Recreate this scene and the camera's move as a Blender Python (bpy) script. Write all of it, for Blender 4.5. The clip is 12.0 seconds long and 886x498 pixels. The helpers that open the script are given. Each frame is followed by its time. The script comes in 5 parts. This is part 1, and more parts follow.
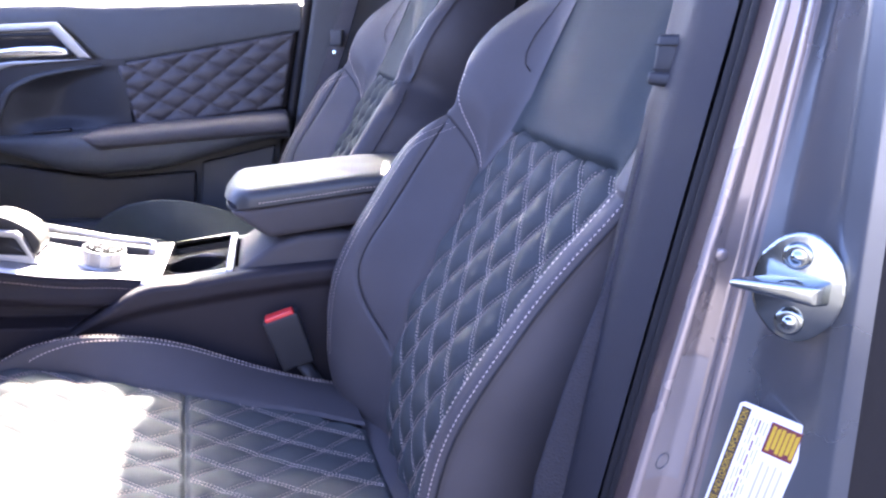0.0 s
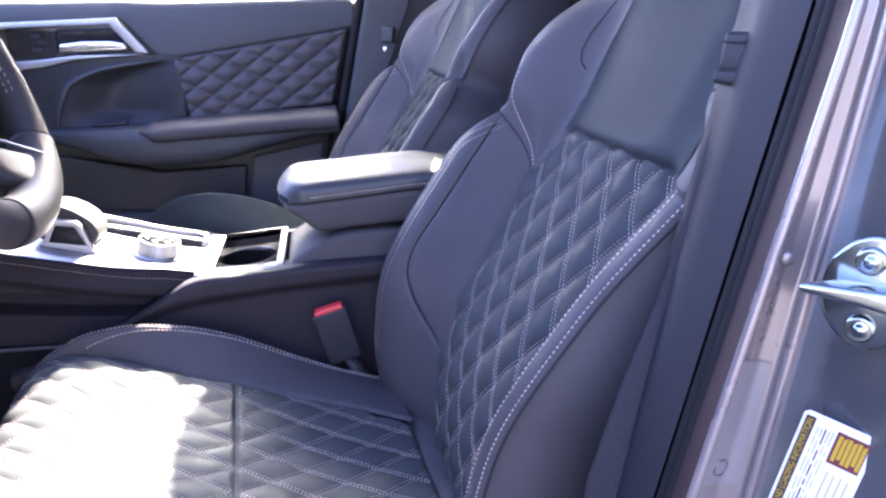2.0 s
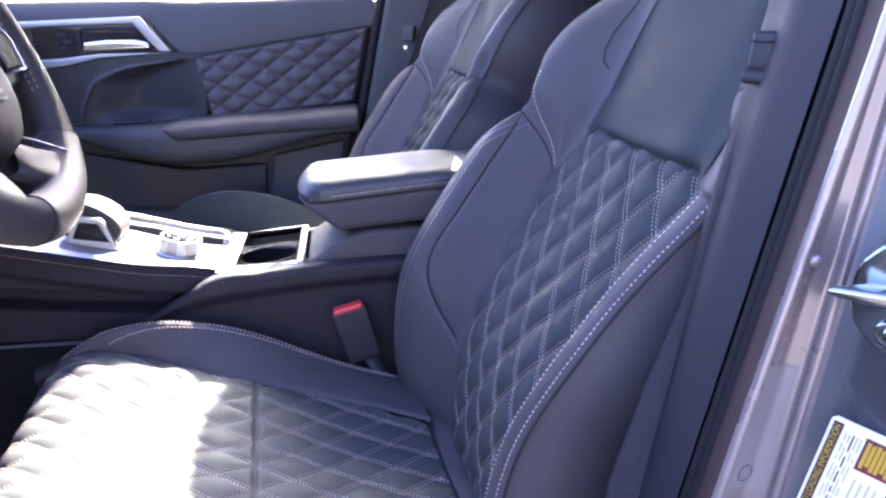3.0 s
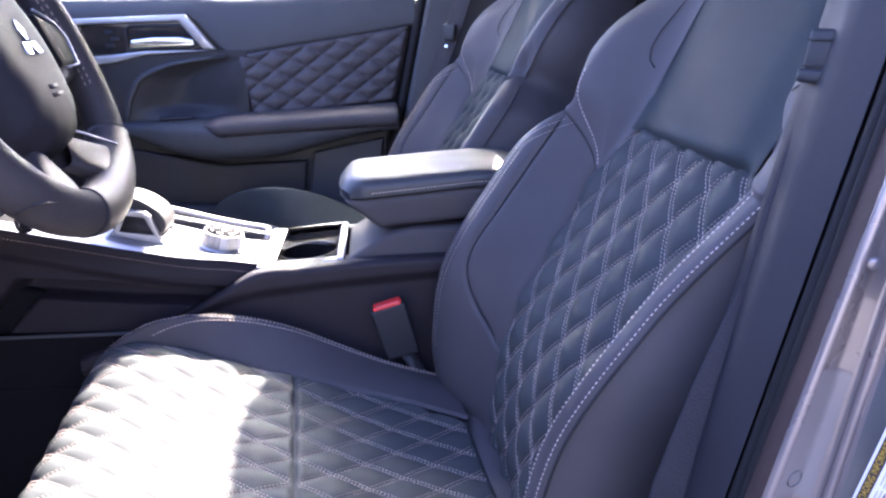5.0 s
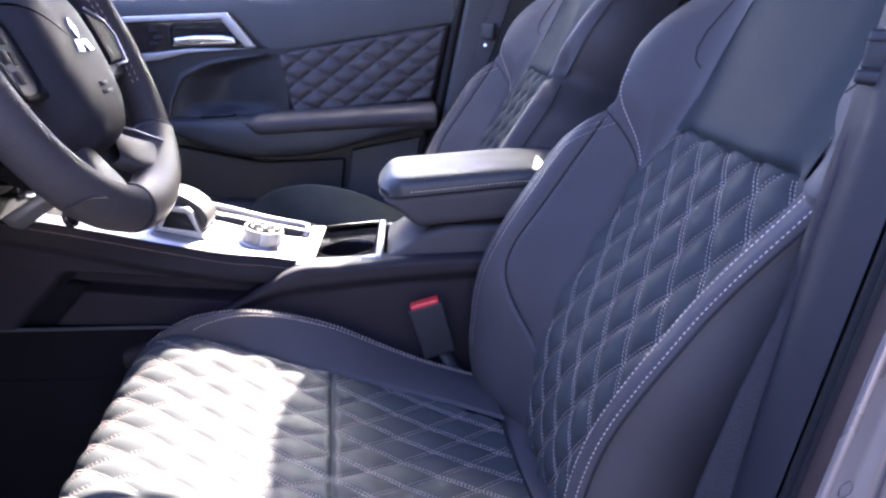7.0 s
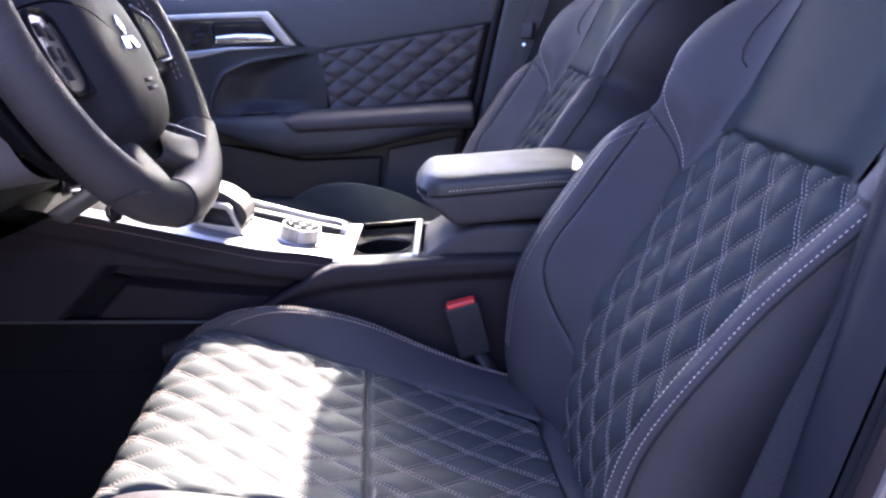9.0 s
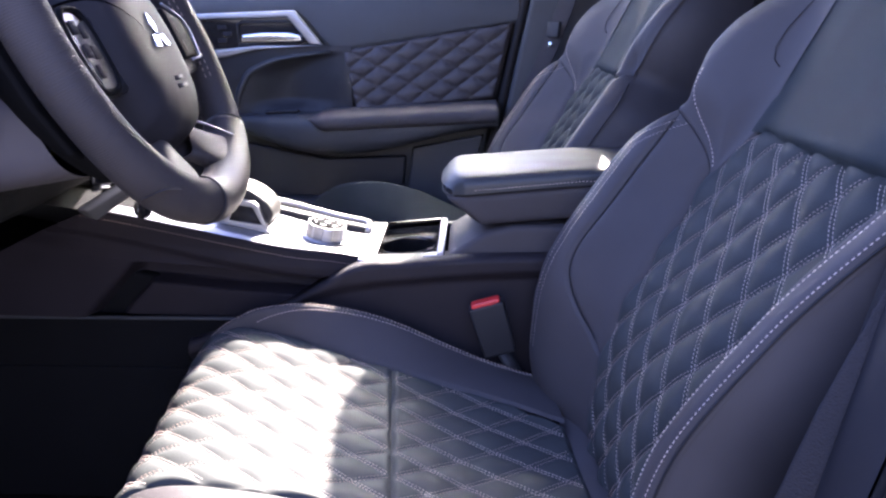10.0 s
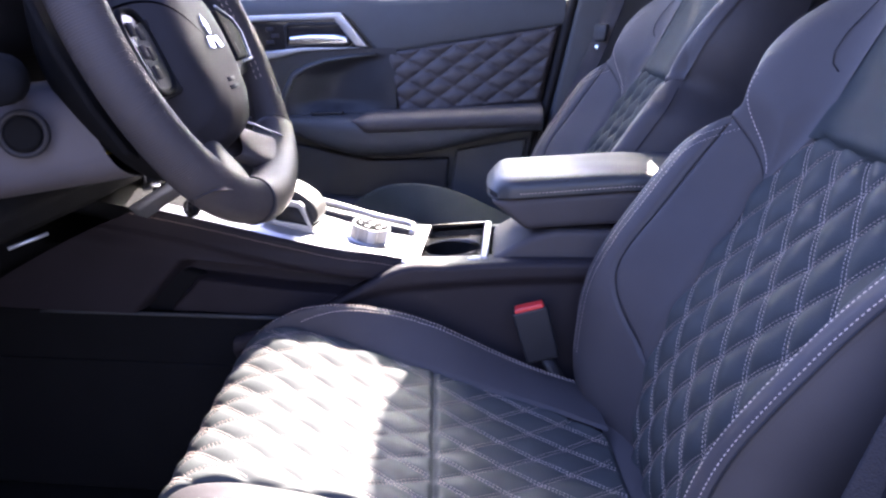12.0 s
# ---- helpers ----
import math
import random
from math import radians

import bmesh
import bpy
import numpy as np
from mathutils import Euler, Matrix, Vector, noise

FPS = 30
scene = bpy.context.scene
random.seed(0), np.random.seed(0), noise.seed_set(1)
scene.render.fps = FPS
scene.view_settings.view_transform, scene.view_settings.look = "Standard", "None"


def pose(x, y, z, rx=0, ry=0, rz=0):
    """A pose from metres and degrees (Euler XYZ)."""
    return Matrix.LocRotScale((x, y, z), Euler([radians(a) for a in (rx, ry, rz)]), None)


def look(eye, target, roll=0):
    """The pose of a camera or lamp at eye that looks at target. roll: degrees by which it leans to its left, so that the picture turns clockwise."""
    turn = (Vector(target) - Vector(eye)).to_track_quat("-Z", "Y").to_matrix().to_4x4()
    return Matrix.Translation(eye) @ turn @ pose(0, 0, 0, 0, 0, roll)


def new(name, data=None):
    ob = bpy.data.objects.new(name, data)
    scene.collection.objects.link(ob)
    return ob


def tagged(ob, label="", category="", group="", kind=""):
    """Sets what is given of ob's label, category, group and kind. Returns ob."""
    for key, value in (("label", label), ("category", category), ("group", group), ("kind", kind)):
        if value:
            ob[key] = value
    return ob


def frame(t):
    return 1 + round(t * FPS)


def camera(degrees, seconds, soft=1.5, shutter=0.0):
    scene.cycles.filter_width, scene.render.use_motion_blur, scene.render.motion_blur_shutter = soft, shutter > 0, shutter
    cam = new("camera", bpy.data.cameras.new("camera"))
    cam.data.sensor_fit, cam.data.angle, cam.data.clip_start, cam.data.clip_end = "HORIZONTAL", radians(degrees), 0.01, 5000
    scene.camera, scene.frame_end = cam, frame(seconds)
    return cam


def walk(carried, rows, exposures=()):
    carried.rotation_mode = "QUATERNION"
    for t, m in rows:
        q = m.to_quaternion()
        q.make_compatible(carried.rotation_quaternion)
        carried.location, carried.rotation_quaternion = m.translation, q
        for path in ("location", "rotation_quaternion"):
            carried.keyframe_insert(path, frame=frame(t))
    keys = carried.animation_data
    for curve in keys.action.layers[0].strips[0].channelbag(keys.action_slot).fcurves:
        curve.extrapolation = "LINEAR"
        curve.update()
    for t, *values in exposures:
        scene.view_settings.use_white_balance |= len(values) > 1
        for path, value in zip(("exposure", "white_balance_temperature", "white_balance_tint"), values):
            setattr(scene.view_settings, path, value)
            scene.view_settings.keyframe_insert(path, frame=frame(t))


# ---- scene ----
cam = camera(60.0, 12.0, soft=2.35)
PATH = [
    (0, (0.075, -1.13, 1.098), (0.492, 0.737, 0.518), 0.2),
    (0.5, (0.073, -1.129, 1.098), (0.458, 0.744, 0.513), 0.2),
    (1, (0.07, -1.129, 1.098), (0.429, 0.749, 0.512), 0.2),
    (1.5, (0.068, -1.128, 1.097), (0.4, 0.755, 0.511), 0.3),
    (2, (0.066, -1.126, 1.097), (0.375, 0.761, 0.51), 0.4),
    (2.5, (0.065, -1.124, 1.097), (0.349, 0.766, 0.508), 0.4),
    (3, (0.064, -1.123, 1.097), (0.326, 0.77, 0.507), 0.4),
    (5, (0.055, -1.123, 1.095), (0.231, 0.779, 0.504), 0.6),
    (5.5, (0.053, -1.122, 1.097), (0.204, 0.782, 0.502), 0.5),
    (6, (0.051, -1.122, 1.095), (0.185, 0.784, 0.503), 0.6),
    (6.5, (0.049, -1.121, 1.095), (0.165, 0.785, 0.501), 0.6),
    (7, (0.047, -1.121, 1.095), (0.139, 0.787, 0.5), 0.7),
    (9, (0.041, -1.117, 1.093), (0.048, 0.792, 0.497), 0.8),
    (9.5, (0.038, -1.116, 1.093), (0.019, 0.792, 0.494), 0.8),
    (10, (0.036, -1.115, 1.092), (-0.013, 0.792, 0.494), 0.8),
    (10.5, (0.036, -1.114, 1.093), (-0.039, 0.794, 0.499), 0.8),
    (11, (0.033, -1.113, 1.093), (-0.072, 0.795, 0.501), 0.9),
    (11.5, (0.031, -1.112, 1.092), (-0.098, 0.793, 0.498), 0.9),
    (12, (0.028, -1.112, 1.092), (-0.121, 0.792, 0.498), 0.9),
]
walk(cam, [(t, look(eye, target, roll)) for t, eye, target, roll in PATH], exposures=[(0.0, 4.50, 5740, 42), (3.0, 4.27, 5650, 42), (6.0, 4.01, 5580, 43), (9.0, 3.70, 5670, 43), (12.0, 3.90, 5650, 43)])

# ---- light ----
SUN_WAY = Vector((0.30, 1.0, 0.79)).normalized()
world = bpy.data.worlds.new("world")
scene.world = world
world.use_nodes = True
wn = world.node_tree.nodes
sky = wn.new("ShaderNodeTexSky")
sky.sky_type, sky.sun_disc = "NISHITA", False
sky.sun_elevation = math.asin(SUN_WAY.z)
sky.sun_rotation = math.atan2(SUN_WAY.x, SUN_WAY.y)
world.node_tree.links.new(sky.outputs[0], wn["Background"].inputs[0])
wn["Background"].inputs[1].default_value = 0.095
sun = new("sun", bpy.data.lights.new("sun", "SUN"))
sun.data.energy, sun.data.angle, sun.data.color = 5.2, radians(0.55), (1.0, 0.96, 0.62)
sun.matrix_world = look(SUN_WAY * 20, (0, 0, 0))

# ---- materials ----
def material(name, color, rough=0.5, metal=0.0, bump=0.0, bump_size=0.001, vary=0.12, vary_size=0.08, coat=0.0,
             fine="noise", rough_vary=0.08, spec=0.5):
    m = bpy.data.materials.new(name)
    m.use_nodes = True
    n, l = m.node_tree.nodes, m.node_tree.links
    b = n["Principled BSDF"]
    b.inputs["Roughness"].default_value, b.inputs["Metallic"].default_value = rough, metal
    b.inputs["Coat Weight"].default_value, b.inputs["Coat Roughness"].default_value = coat, 0.08
    b.inputs["Specular IOR Level"].default_value = spec
    co = n.new("ShaderNodeTexCoord")
    big = n.new("ShaderNodeTexNoise")
    big.inputs["Scale"].default_value, big.inputs["Detail"].default_value = 1 / vary_size, 6
    l.new(co.outputs["Object"], big.inputs["Vector"])
    ramp = n.new("ShaderNodeMapRange")
    ramp.inputs[1].default_value, ramp.inputs[2].default_value = 0.3, 0.7
    ramp.inputs[3].default_value, ramp.inputs[4].default_value = 1 - vary, 1 + vary
    l.new(big.outputs["Fac"], ramp.inputs[0])
    mix = n.new("ShaderNodeVectorMath")
    mix.operation = "SCALE"
    mix.inputs[0].default_value = color
    l.new(ramp.outputs[0], mix.inputs["Scale"])
    l.new(mix.outputs[0], b.inputs["Base Color"])
    rr = n.new("ShaderNodeMapRange")
    rr.inputs[1].default_value, rr.inputs[2].default_value = 0.3, 0.7
    rr.inputs[3].default_value, rr.inputs[4].default_value = max(0.02, rough - rough_vary), min(1, rough + rough_vary)
    l.new(big.outputs["Fac"], rr.inputs[0])
    l.new(rr.outputs[0], b.inputs["Roughness"])
    if bump:
        if fine == "cells":
            t = n.new("ShaderNodeTexVoronoi")
            t.inputs["Scale"].default_value = 1 / bump_size
            out = t.outputs["Distance"]
        else:
            t = n.new("ShaderNodeTexNoise")
            t.inputs["Scale"].default_value, t.inputs["Detail"].default_value = 1 / bump_size, 4
            out = t.outputs["Fac"]
        l.new(co.outputs["Object"], t.inputs["Vector"])
        bn = n.new("ShaderNodeBump")
        bn.inputs["Strength"].default_value, bn.inputs["Distance"].default_value = bump, bump_size
        l.new(out, bn.inputs["Height"])
        l.new(bn.outputs[0], b.inputs["Normal"])
    return m


LEATHER = material("black_leather", (0.043, 0.047, 0.048), 0.62, spec=0.10, bump=0.10, bump_size=0.0016, fine="cells", vary=0.07, vary_size=0.09)
LEATHER_SMOOTH = material("smooth_leather", (0.058, 0.053, 0.056), 0.56, spec=0.20, bump=0.09, bump_size=0.0014, fine="cells", vary=0.12, vary_size=0.12)
DOOR_LEATHER = material("door_leather", (0.056, 0.050, 0.053), 0.55, spec=0.3, bump=0.1, bump_size=0.0014, fine="cells")
LID = material("armrest_leather", (0.043, 0.045, 0.048), 0.48, spec=0.24, bump=0.06, bump_size=0.0013, fine="cells", coat=0.15)
# Seat leather with shade and blue skylight put into its colour.
LEATHER_SHADED = material("shaded_leather", (0.030, 0.036, 0.039), 0.68, spec=0.08, bump=0.08, bump_size=0.0015, fine="cells", vary=0.15)
WHEEL_LEATHER = material("wheel_leather", (0.042, 0.036, 0.036), 0.58, spec=0.22, bump=0.12, bump_size=0.0013, fine="cells")
THREAD = material("grey_thread", (0.52, 0.42, 0.37), 0.6, vary=0.2, vary_size=0.01)
THREAD_DARK = material("dark_thread", (0.37, 0.275, 0.235), 0.6, vary=0.2, vary_size=0.01)
# Matt black for trim; it also stands in for shade on flanks and dash.
TRIM_SHADE = material("black_trim_and_shade", (0.008, 0.008, 0.009), 0.8, spec=0.03, bump=0.1, bump_size=0.001)
SEAM = material("seam_gap", (0.008, 0.008, 0.010), 0.8)
PLASTIC = material("black_plastic", (0.022, 0.022, 0.025), 0.48, spec=0.25, bump=0.3, bump_size=0.0009)
PLASTIC_SOFT = material("soft_trim_plastic", (0.042, 0.044, 0.048), 0.54, spec=0.32, bump=0.14, bump_size=0.0012)
# Soft trim plastic made lighter: the door light on the cowl is in its colour.
COWL_LIT = material("lit_cowl_plastic", (0.080, 0.073, 0.082), 0.6, spec=0.25, bump=0.16, bump_size=0.0012)
CONSOLE = material("console_plastic", (0.021, 0.0175, 0.021), 0.58, spec=0.22, bump=0.14, bump_size=0.001)
# Console plastic again, slightly darker: the falloff of light forward is in its colour.
CONSOLE_SHADED = material("shaded_console_plastic", (0.019, 0.016, 0.020), 0.6, spec=0.12, bump=0.10, bump_size=0.001)
PLASTIC_GREY = material("grey_pillar_plastic", (0.023, 0.022, 0.026), 0.6, spec=0.15, bump=0.10, bump_size=0.001)
GLOSS = material("gloss_black", (0.012, 0.012, 0.014), 0.12, vary=0.05, rough_vary=0.04)
PIANO = material("piano_black", (0.0035, 0.0035, 0.004), 0.18, vary=0.05, rough_vary=0.04, spec=0.35)
SILVER = material("satin_silver", (0.33, 0.33, 0.34), 0.38, metal=0.75, vary=0.04, vary_size=0.03, rough_vary=0.05)
CHROME = material("chrome", (0.76, 0.77, 0.78), 0.17, metal=1.0, vary=0.02, rough_vary=0.04)
CARPET = material("black_carpet", (0.009, 0.009, 0.010), 0.95, bump=0.9, bump_size=0.003, spec=0.1)
PAINT = material("graphite_paint", (0.165, 0.175, 0.192), 0.30, metal=0.75, coat=0.5, vary=0.05, bump=0.03, bump_size=0.0006)
# Flange colour: warm light on the paint, put in as brown.
FLANGE = material("warm_lit_paint", (0.044, 0.029, 0.026), 0.6, spec=0.1, vary=0.1, vary_size=0.03)
# Body paint again, paler and warmer: bounced sunlight is put into its colour.
CHANNEL = material("bounce_lit_paint", (0.235, 0.198, 0.190), 0.30, metal=0.4, coat=0.8, vary=0.06)
ZINC = material("zinc_plate", (0.30, 0.33, 0.33), 0.15, metal=1.0, vary=0.08, vary_size=0.02)
# Colour of the added wall, set by how much light it should bounce.
BOUNCE_WALL = material("bounce_wall_grey", (0.125, 0.135, 0.16), 0.9, bump=0.4, bump_size=0.02, vary=0.15, vary_size=0.6)
HUB = material("matt_hub_plastic", (0.026, 0.024, 0.027), 0.66, spec=0.08, bump=0.1, bump_size=0.001)
RUBBER = material("black_rubber", (0.012, 0.011, 0.012), 0.65, spec=0.15, bump=0.2, bump_size=0.001)
WEBBING = material("belt_webbing", (0.034, 0.032, 0.036), 0.8, spec=0.1, bump=0.5, bump_size=0.0018, fine="cells")
RED = material("red_plastic", (0.65, 0.035, 0.03), 0.4, vary=0.05)
LABEL_WHITE = material("label_paper", (0.66, 0.65, 0.66), 0.4, vary=0.03)
LABEL_BLACK = material("label_ink", (0.03, 0.02, 0.02), 0.5)
LABEL_YELLOW = material("label_yellow", (0.42, 0.27, 0.02), 0.45, vary=0.04)
LABEL_RED = material("label_maroon", (0.12, 0.02, 0.03), 0.5)
LABEL_GREY = material("label_grey_ink", (0.40, 0.36, 0.38), 0.5)
FILM = material("clear_film_sticker", (0.200, 0.180, 0.182), 0.35, metal=0.2, coat=0.3, vary=0.06)
HEADLINER = material("unseen_headliner", (0.07, 0.07, 0.075), 0.9, bump=0.5, bump_size=0.002)
ASPHALT = material("asphalt", (0.055, 0.055, 0.055), 0.9, bump=0.8, bump_size=0.012, vary=0.3, vary_size=0.4)
GREEN = material("green_mark", (0.05, 0.30, 0.14), 0.4)
YELLOW_TAG = material("yellow_tag", (0.65, 0.52, 0.05), 0.5)
TINT = material("opaque_pane", (0.008, 0.009, 0.010), 0.10, vary=0.03, rough_vary=0.02)
KNOB = material("knob_grey", (0.026, 0.025, 0.026), 0.50, vary=0.06, spec=0.25)
GLASS = bpy.data.materials.new("window_glass")
GLASS.use_nodes = True
_g = GLASS.node_tree.nodes["Principled BSDF"]
_g.inputs["Transmission Weight"].default_value, _g.inputs["Roughness"].default_value, _g.inputs["IOR"].default_value = 1.0, 0.0, 1.45
_g.inputs["Base Color"].default_value = (0.86, 0.92, 0.90, 1)

# ---- shape helpers ----
def part(name, bm, mat, parent=None, label="", smooth=True, kind=""):
    """One bmesh as one mesh object, under a thing or a part."""
    me = bpy.data.meshes.new(name)
    bm.normal_update()
    bm.to_mesh(me)
    bm.free()
    if smooth:
        for f in me.polygons:
            f.use_smooth = True
    me.materials.append(mat)
    ob = new(name, me)
    if parent is not None:
        ob.parent = parent
    return tagged(ob, label, kind=kind)


def thing(name, label, category, group=""):
    return tagged(new(name), label, category, group)


def raw(name, verts, faces, mat, parent=None, label="", smooth=False, kind=""):
    me = bpy.data.meshes.new(name)
    me.from_pydata(verts, [], faces)
    if smooth:
        for f in me.polygons:
            f.use_smooth = True
    me.materials.append(mat)
    ob = new(name, me)
    if parent is not None:
        ob.parent = parent
    return tagged(ob, label, kind=kind)


def curve_of(points):
    """A smooth function through (key, value) points."""
    k = np.array([p[0] for p in points], float)
    v = np.array([p[1] for p in points], float)
    m = np.gradient(v, k)

    def f(x):
        x = min(max(float(x), k[0]), k[-1])
        i = min(max(int(np.searchsorted(k, x)) - 1, 0), len(k) - 2)
        h = k[i + 1] - k[i]
        t = (x - k[i]) / h
        return ((1 + 2 * t) * (1 - t) ** 2 * v[i] + t * (1 - t) ** 2 * h * m[i]
                + t * t * (3 - 2 * t) * v[i + 1] + t * t * (t - 1) * h * m[i + 1])
    return f


def sstep(a, b, x):
    t = min(max((x - a) / (b - a), 0.0), 1.0)
    return t * t * (3 - 2 * t)


def steps(n, edge=0.0):
    """n + 1 values from 0 to 1, with extra ones close to both ends."""
    s = [i / n for i in range(n + 1)]
    if edge:
        s = sorted(set(s + [edge * 0.25, edge * 0.6, edge, 1 - edge * 0.25, 1 - edge * 0.6, 1 - edge]))
    return s


def sheet(F, ps, qs, flip=False):
    """A grid of F(p, q) as a bmesh."""
    bm = bmesh.new()
    rows = [[bm.verts.new(F(p, q)) for p in ps] for q in qs]
    for a, b in zip(rows, rows[1:]):
        for i in range(len(ps) - 1):
            v = (a[i], a[i + 1], b[i + 1], b[i])
            bm.faces.new(v[::-1] if flip else v)
    return bm


def tube(points, radius, sides=8, closed=False, flat=1.0, up=None):
    """A round (or flattened) bar along points; radius: a number or one per point."""
    bm = bmesh.new()
    pts = [Vector(p) for p in points]
    n = len(pts)
    rad = radius if isinstance(radius, (list, tuple)) else [radius] * n
    rings, last = [], None
    for i, p in enumerate(pts):
        a = pts[i - 1] if i or closed else p
        b = pts[(i + 1) % n] if i < n - 1 or closed else p
        t = (b - a).normalized()
        if up is not None:
            x = t.cross(Vector(up)).normalized()
        elif last is None:
            x = t.orthogonal().normalized()
        else:
            x = (last - t * last.dot(t)).normalized()
        last = x
        y = t.cross(x)
        rings.append([bm.verts.new(p + rad[i] * (math.cos(k * math.tau / sides) * x + flat * math.sin(k * math.tau / sides) * y))
                      for k in range(sides)])
    pairs = list(zip(rings, rings[1:])) + ([(rings[-1], rings[0])] if closed else [])
    for a, b in pairs:
        for k in range(sides):
            bm.faces.new((a[k], a[(k + 1) % sides], b[(k + 1) % sides], b[k]))
    if not closed:
        bm.faces.new(rings[0][::-1])
        bm.faces.new(rings[-1])
    bmesh.ops.recalc_face_normals(bm, faces=bm.faces)
    return bm


def prism(outline, depth, bevel=0.0, segments=3, m=None):
    """An outline in local (x, y), extruded along local z by depth, with rounded edges, then laid by the matrix m."""
    bm = bmesh.new()
    low = [bm.verts.new((x, y, 0)) for x, y in outline]
    top = [bm.verts.new((x, y, depth)) for x, y in outline]
    bm.faces.new(low[::-1])
    bm.faces.new(top)
    n = len(low)
    for i in range(n):
        bm.faces.new((low[i], low[(i + 1) % n], top[(i + 1) % n], top[i]))
    bmesh.ops.recalc_face_normals(bm, faces=bm.faces)
    if bevel:
        bmesh.ops.bevel(bm, geom=bm.edges[:], offset=bevel, segments=segments, profile=0.6, affect="EDGES", clamp_overlap=True)
    if m is not None:
        bmesh.ops.transform(bm, matrix=m, verts=bm.verts)
    return bm


def box(x0, x1, y0, y1, z0, z1, bevel=0.0, segments=3):
    return prism([(x0, y0), (x1, y0), (x1, y1), (x0, y1)], z1 - z0, bevel, segments, Matrix.Translation((0, 0, z0)))


def hull8(low, top, bevel=0.0, segments=3):
    """A solid between two rings of points with the same count."""
    bm = bmesh.new()
    a = [bm.verts.new(p) for p in low]
    b = [bm.verts.new(p) for p in top]
    n = len(a)
    bm.faces.new(a[::-1])
    bm.faces.new(b)
    for i in range(n):
        bm.faces.new((a[i], a[(i + 1) % n], b[(i + 1) % n], b[i]))
    bmesh.ops.recalc_face_normals(bm, faces=bm.faces)
    if bevel:
        bmesh.ops.bevel(bm, geom=bm.edges[:], offset=bevel, segments=segments, profile=0.6, affect="EDGES", clamp_overlap=True)
    return bm


def lathe(profile, m, sides=40, cap=True):
    """A turned body from (radius, height) pairs, about local z."""
    bm = bmesh.new()
    rings = [[bm.verts.new((r * math.cos(k * math.tau / sides), r * math.sin(k * math.tau / sides), h)) for k in range(sides)]
             for r, h in profile]
    for a, b in zip(rings, rings[1:]):
        for k in range(sides):
            bm.faces.new((a[k], a[(k + 1) % sides], b[(k + 1) % sides], b[k]))
    if cap:
        bm.faces.new(rings[0][::-1])
        bm.faces.new(rings[-1])
    bmesh.ops.recalc_face_normals(bm, faces=bm.faces)
    bmesh.ops.transform(bm, matrix=m, verts=bm.verts)
    return bm


def facing(at, normal, up=(0, 0, 1)):
    """A matrix at a place whose local z is normal and whose local y leans to up."""
    z = Vector(normal).normalized()
    x = Vector(up).cross(z).normalized()
    y = z.cross(x)
    return Matrix.Translation(at) @ Matrix((x, y, z)).transposed().to_4x4()


def sew(lines, normal_of, long=0.0027, gap=0.0016, thick=0.00074):
    """Thread stitches along polylines: verts and faces of many small spindles."""
    verts, faces = [], []
    for line in lines:
        pts = [Vector(p) for p in line]
        run, want, i = 0.0, gap, 0
        seg = [(b - a).length for a, b in zip(pts, pts[1:])]
        total = sum(seg)
        cum = [0]
        for s in seg:
            cum.append(cum[-1] + s)

        def at(d):
            k = 0
            while k < len(seg) - 1 and cum[k + 1] < d:
                k += 1
            f = (d - cum[k]) / max(seg[k], 1e-9)
            return pts[k].lerp(pts[k + 1], f)
        d = gap
        while d + long < total:
            a, b = at(d), at(d + long)
            t = (b - a).normalized()
            n = Vector(normal_of(a))
            s = t.cross(n).normalized()
            c = (a + b) / 2 + n * thick * 0.9
            a, b = a + n * thick * 0.1, b + n * thick * 0.1
            k = len(verts)
            e = t * long * 0.32
            verts += [a, c - e + s * thick * 0.6, c - e + n * thick * 0.5, c - e - s * thick * 0.6,
                      c + e + s * thick * 0.6, c + e + n * thick * 0.5, c + e - s * thick * 0.6, b]
            faces += [(k, k + 1, k + 2), (k, k + 2, k + 3), (k + 1, k + 4, k + 5, k + 2), (k + 2, k + 5, k + 6, k + 3),
                      (k + 7, k + 5, k + 4), (k + 7, k + 6, k + 5)]
            d += long + gap
    return verts, faces


def stitches(lines, normal_of, mat, parent, label="", **how):
    v, f = sew(lines, normal_of, **how)
    if v:
        return raw("stitching", [tuple(p) for p in v], f, mat, parent, label, smooth=True, kind="stuff")

def settle(ob, base):
    """Puts an Empty at the base of its thing, whose parts are built in place."""
    ob.location = base
    for c in ob.children:
        c.matrix_parent_inverse = Matrix.Translation(base).inverted()
    return ob


# ---- ground ----
tagged(part("ground", sheet(lambda p, q: ((p - 0.5) * 4000, (q - 0.5) * 4000, 0.0), steps(8), steps(8)), ASPHALT, smooth=False),
       "grey worn asphalt under the car", "ground", kind="structure")

# ---- seats ----
Y0 = -0.395
BACK_N = Vector((-0.87, 0, 0.49))
X0 = curve_of([(0.45, 0.215), (0.55, 0.202), (0.62, 0.200), (0.70, 0.214), (0.76, 0.236), (0.82, 0.270), (0.88, 0.308), (0.93, 0.337),
               (0.975, 0.362), (1.05, 0.398), (1.15, 0.445), (1.25, 0.49)])
_zs = np.linspace(0.45, 1.25, 400)
_ss = np.concatenate([[0], np.cumsum(np.hypot(np.diff(_zs), np.diff([X0(z) for z in _zs])))])


def up_back(z):
    return float(np.interp(z, _zs, _ss)) - 0.05


def z_of(s):
    return float(np.interp(s + 0.05, _ss, _zs))


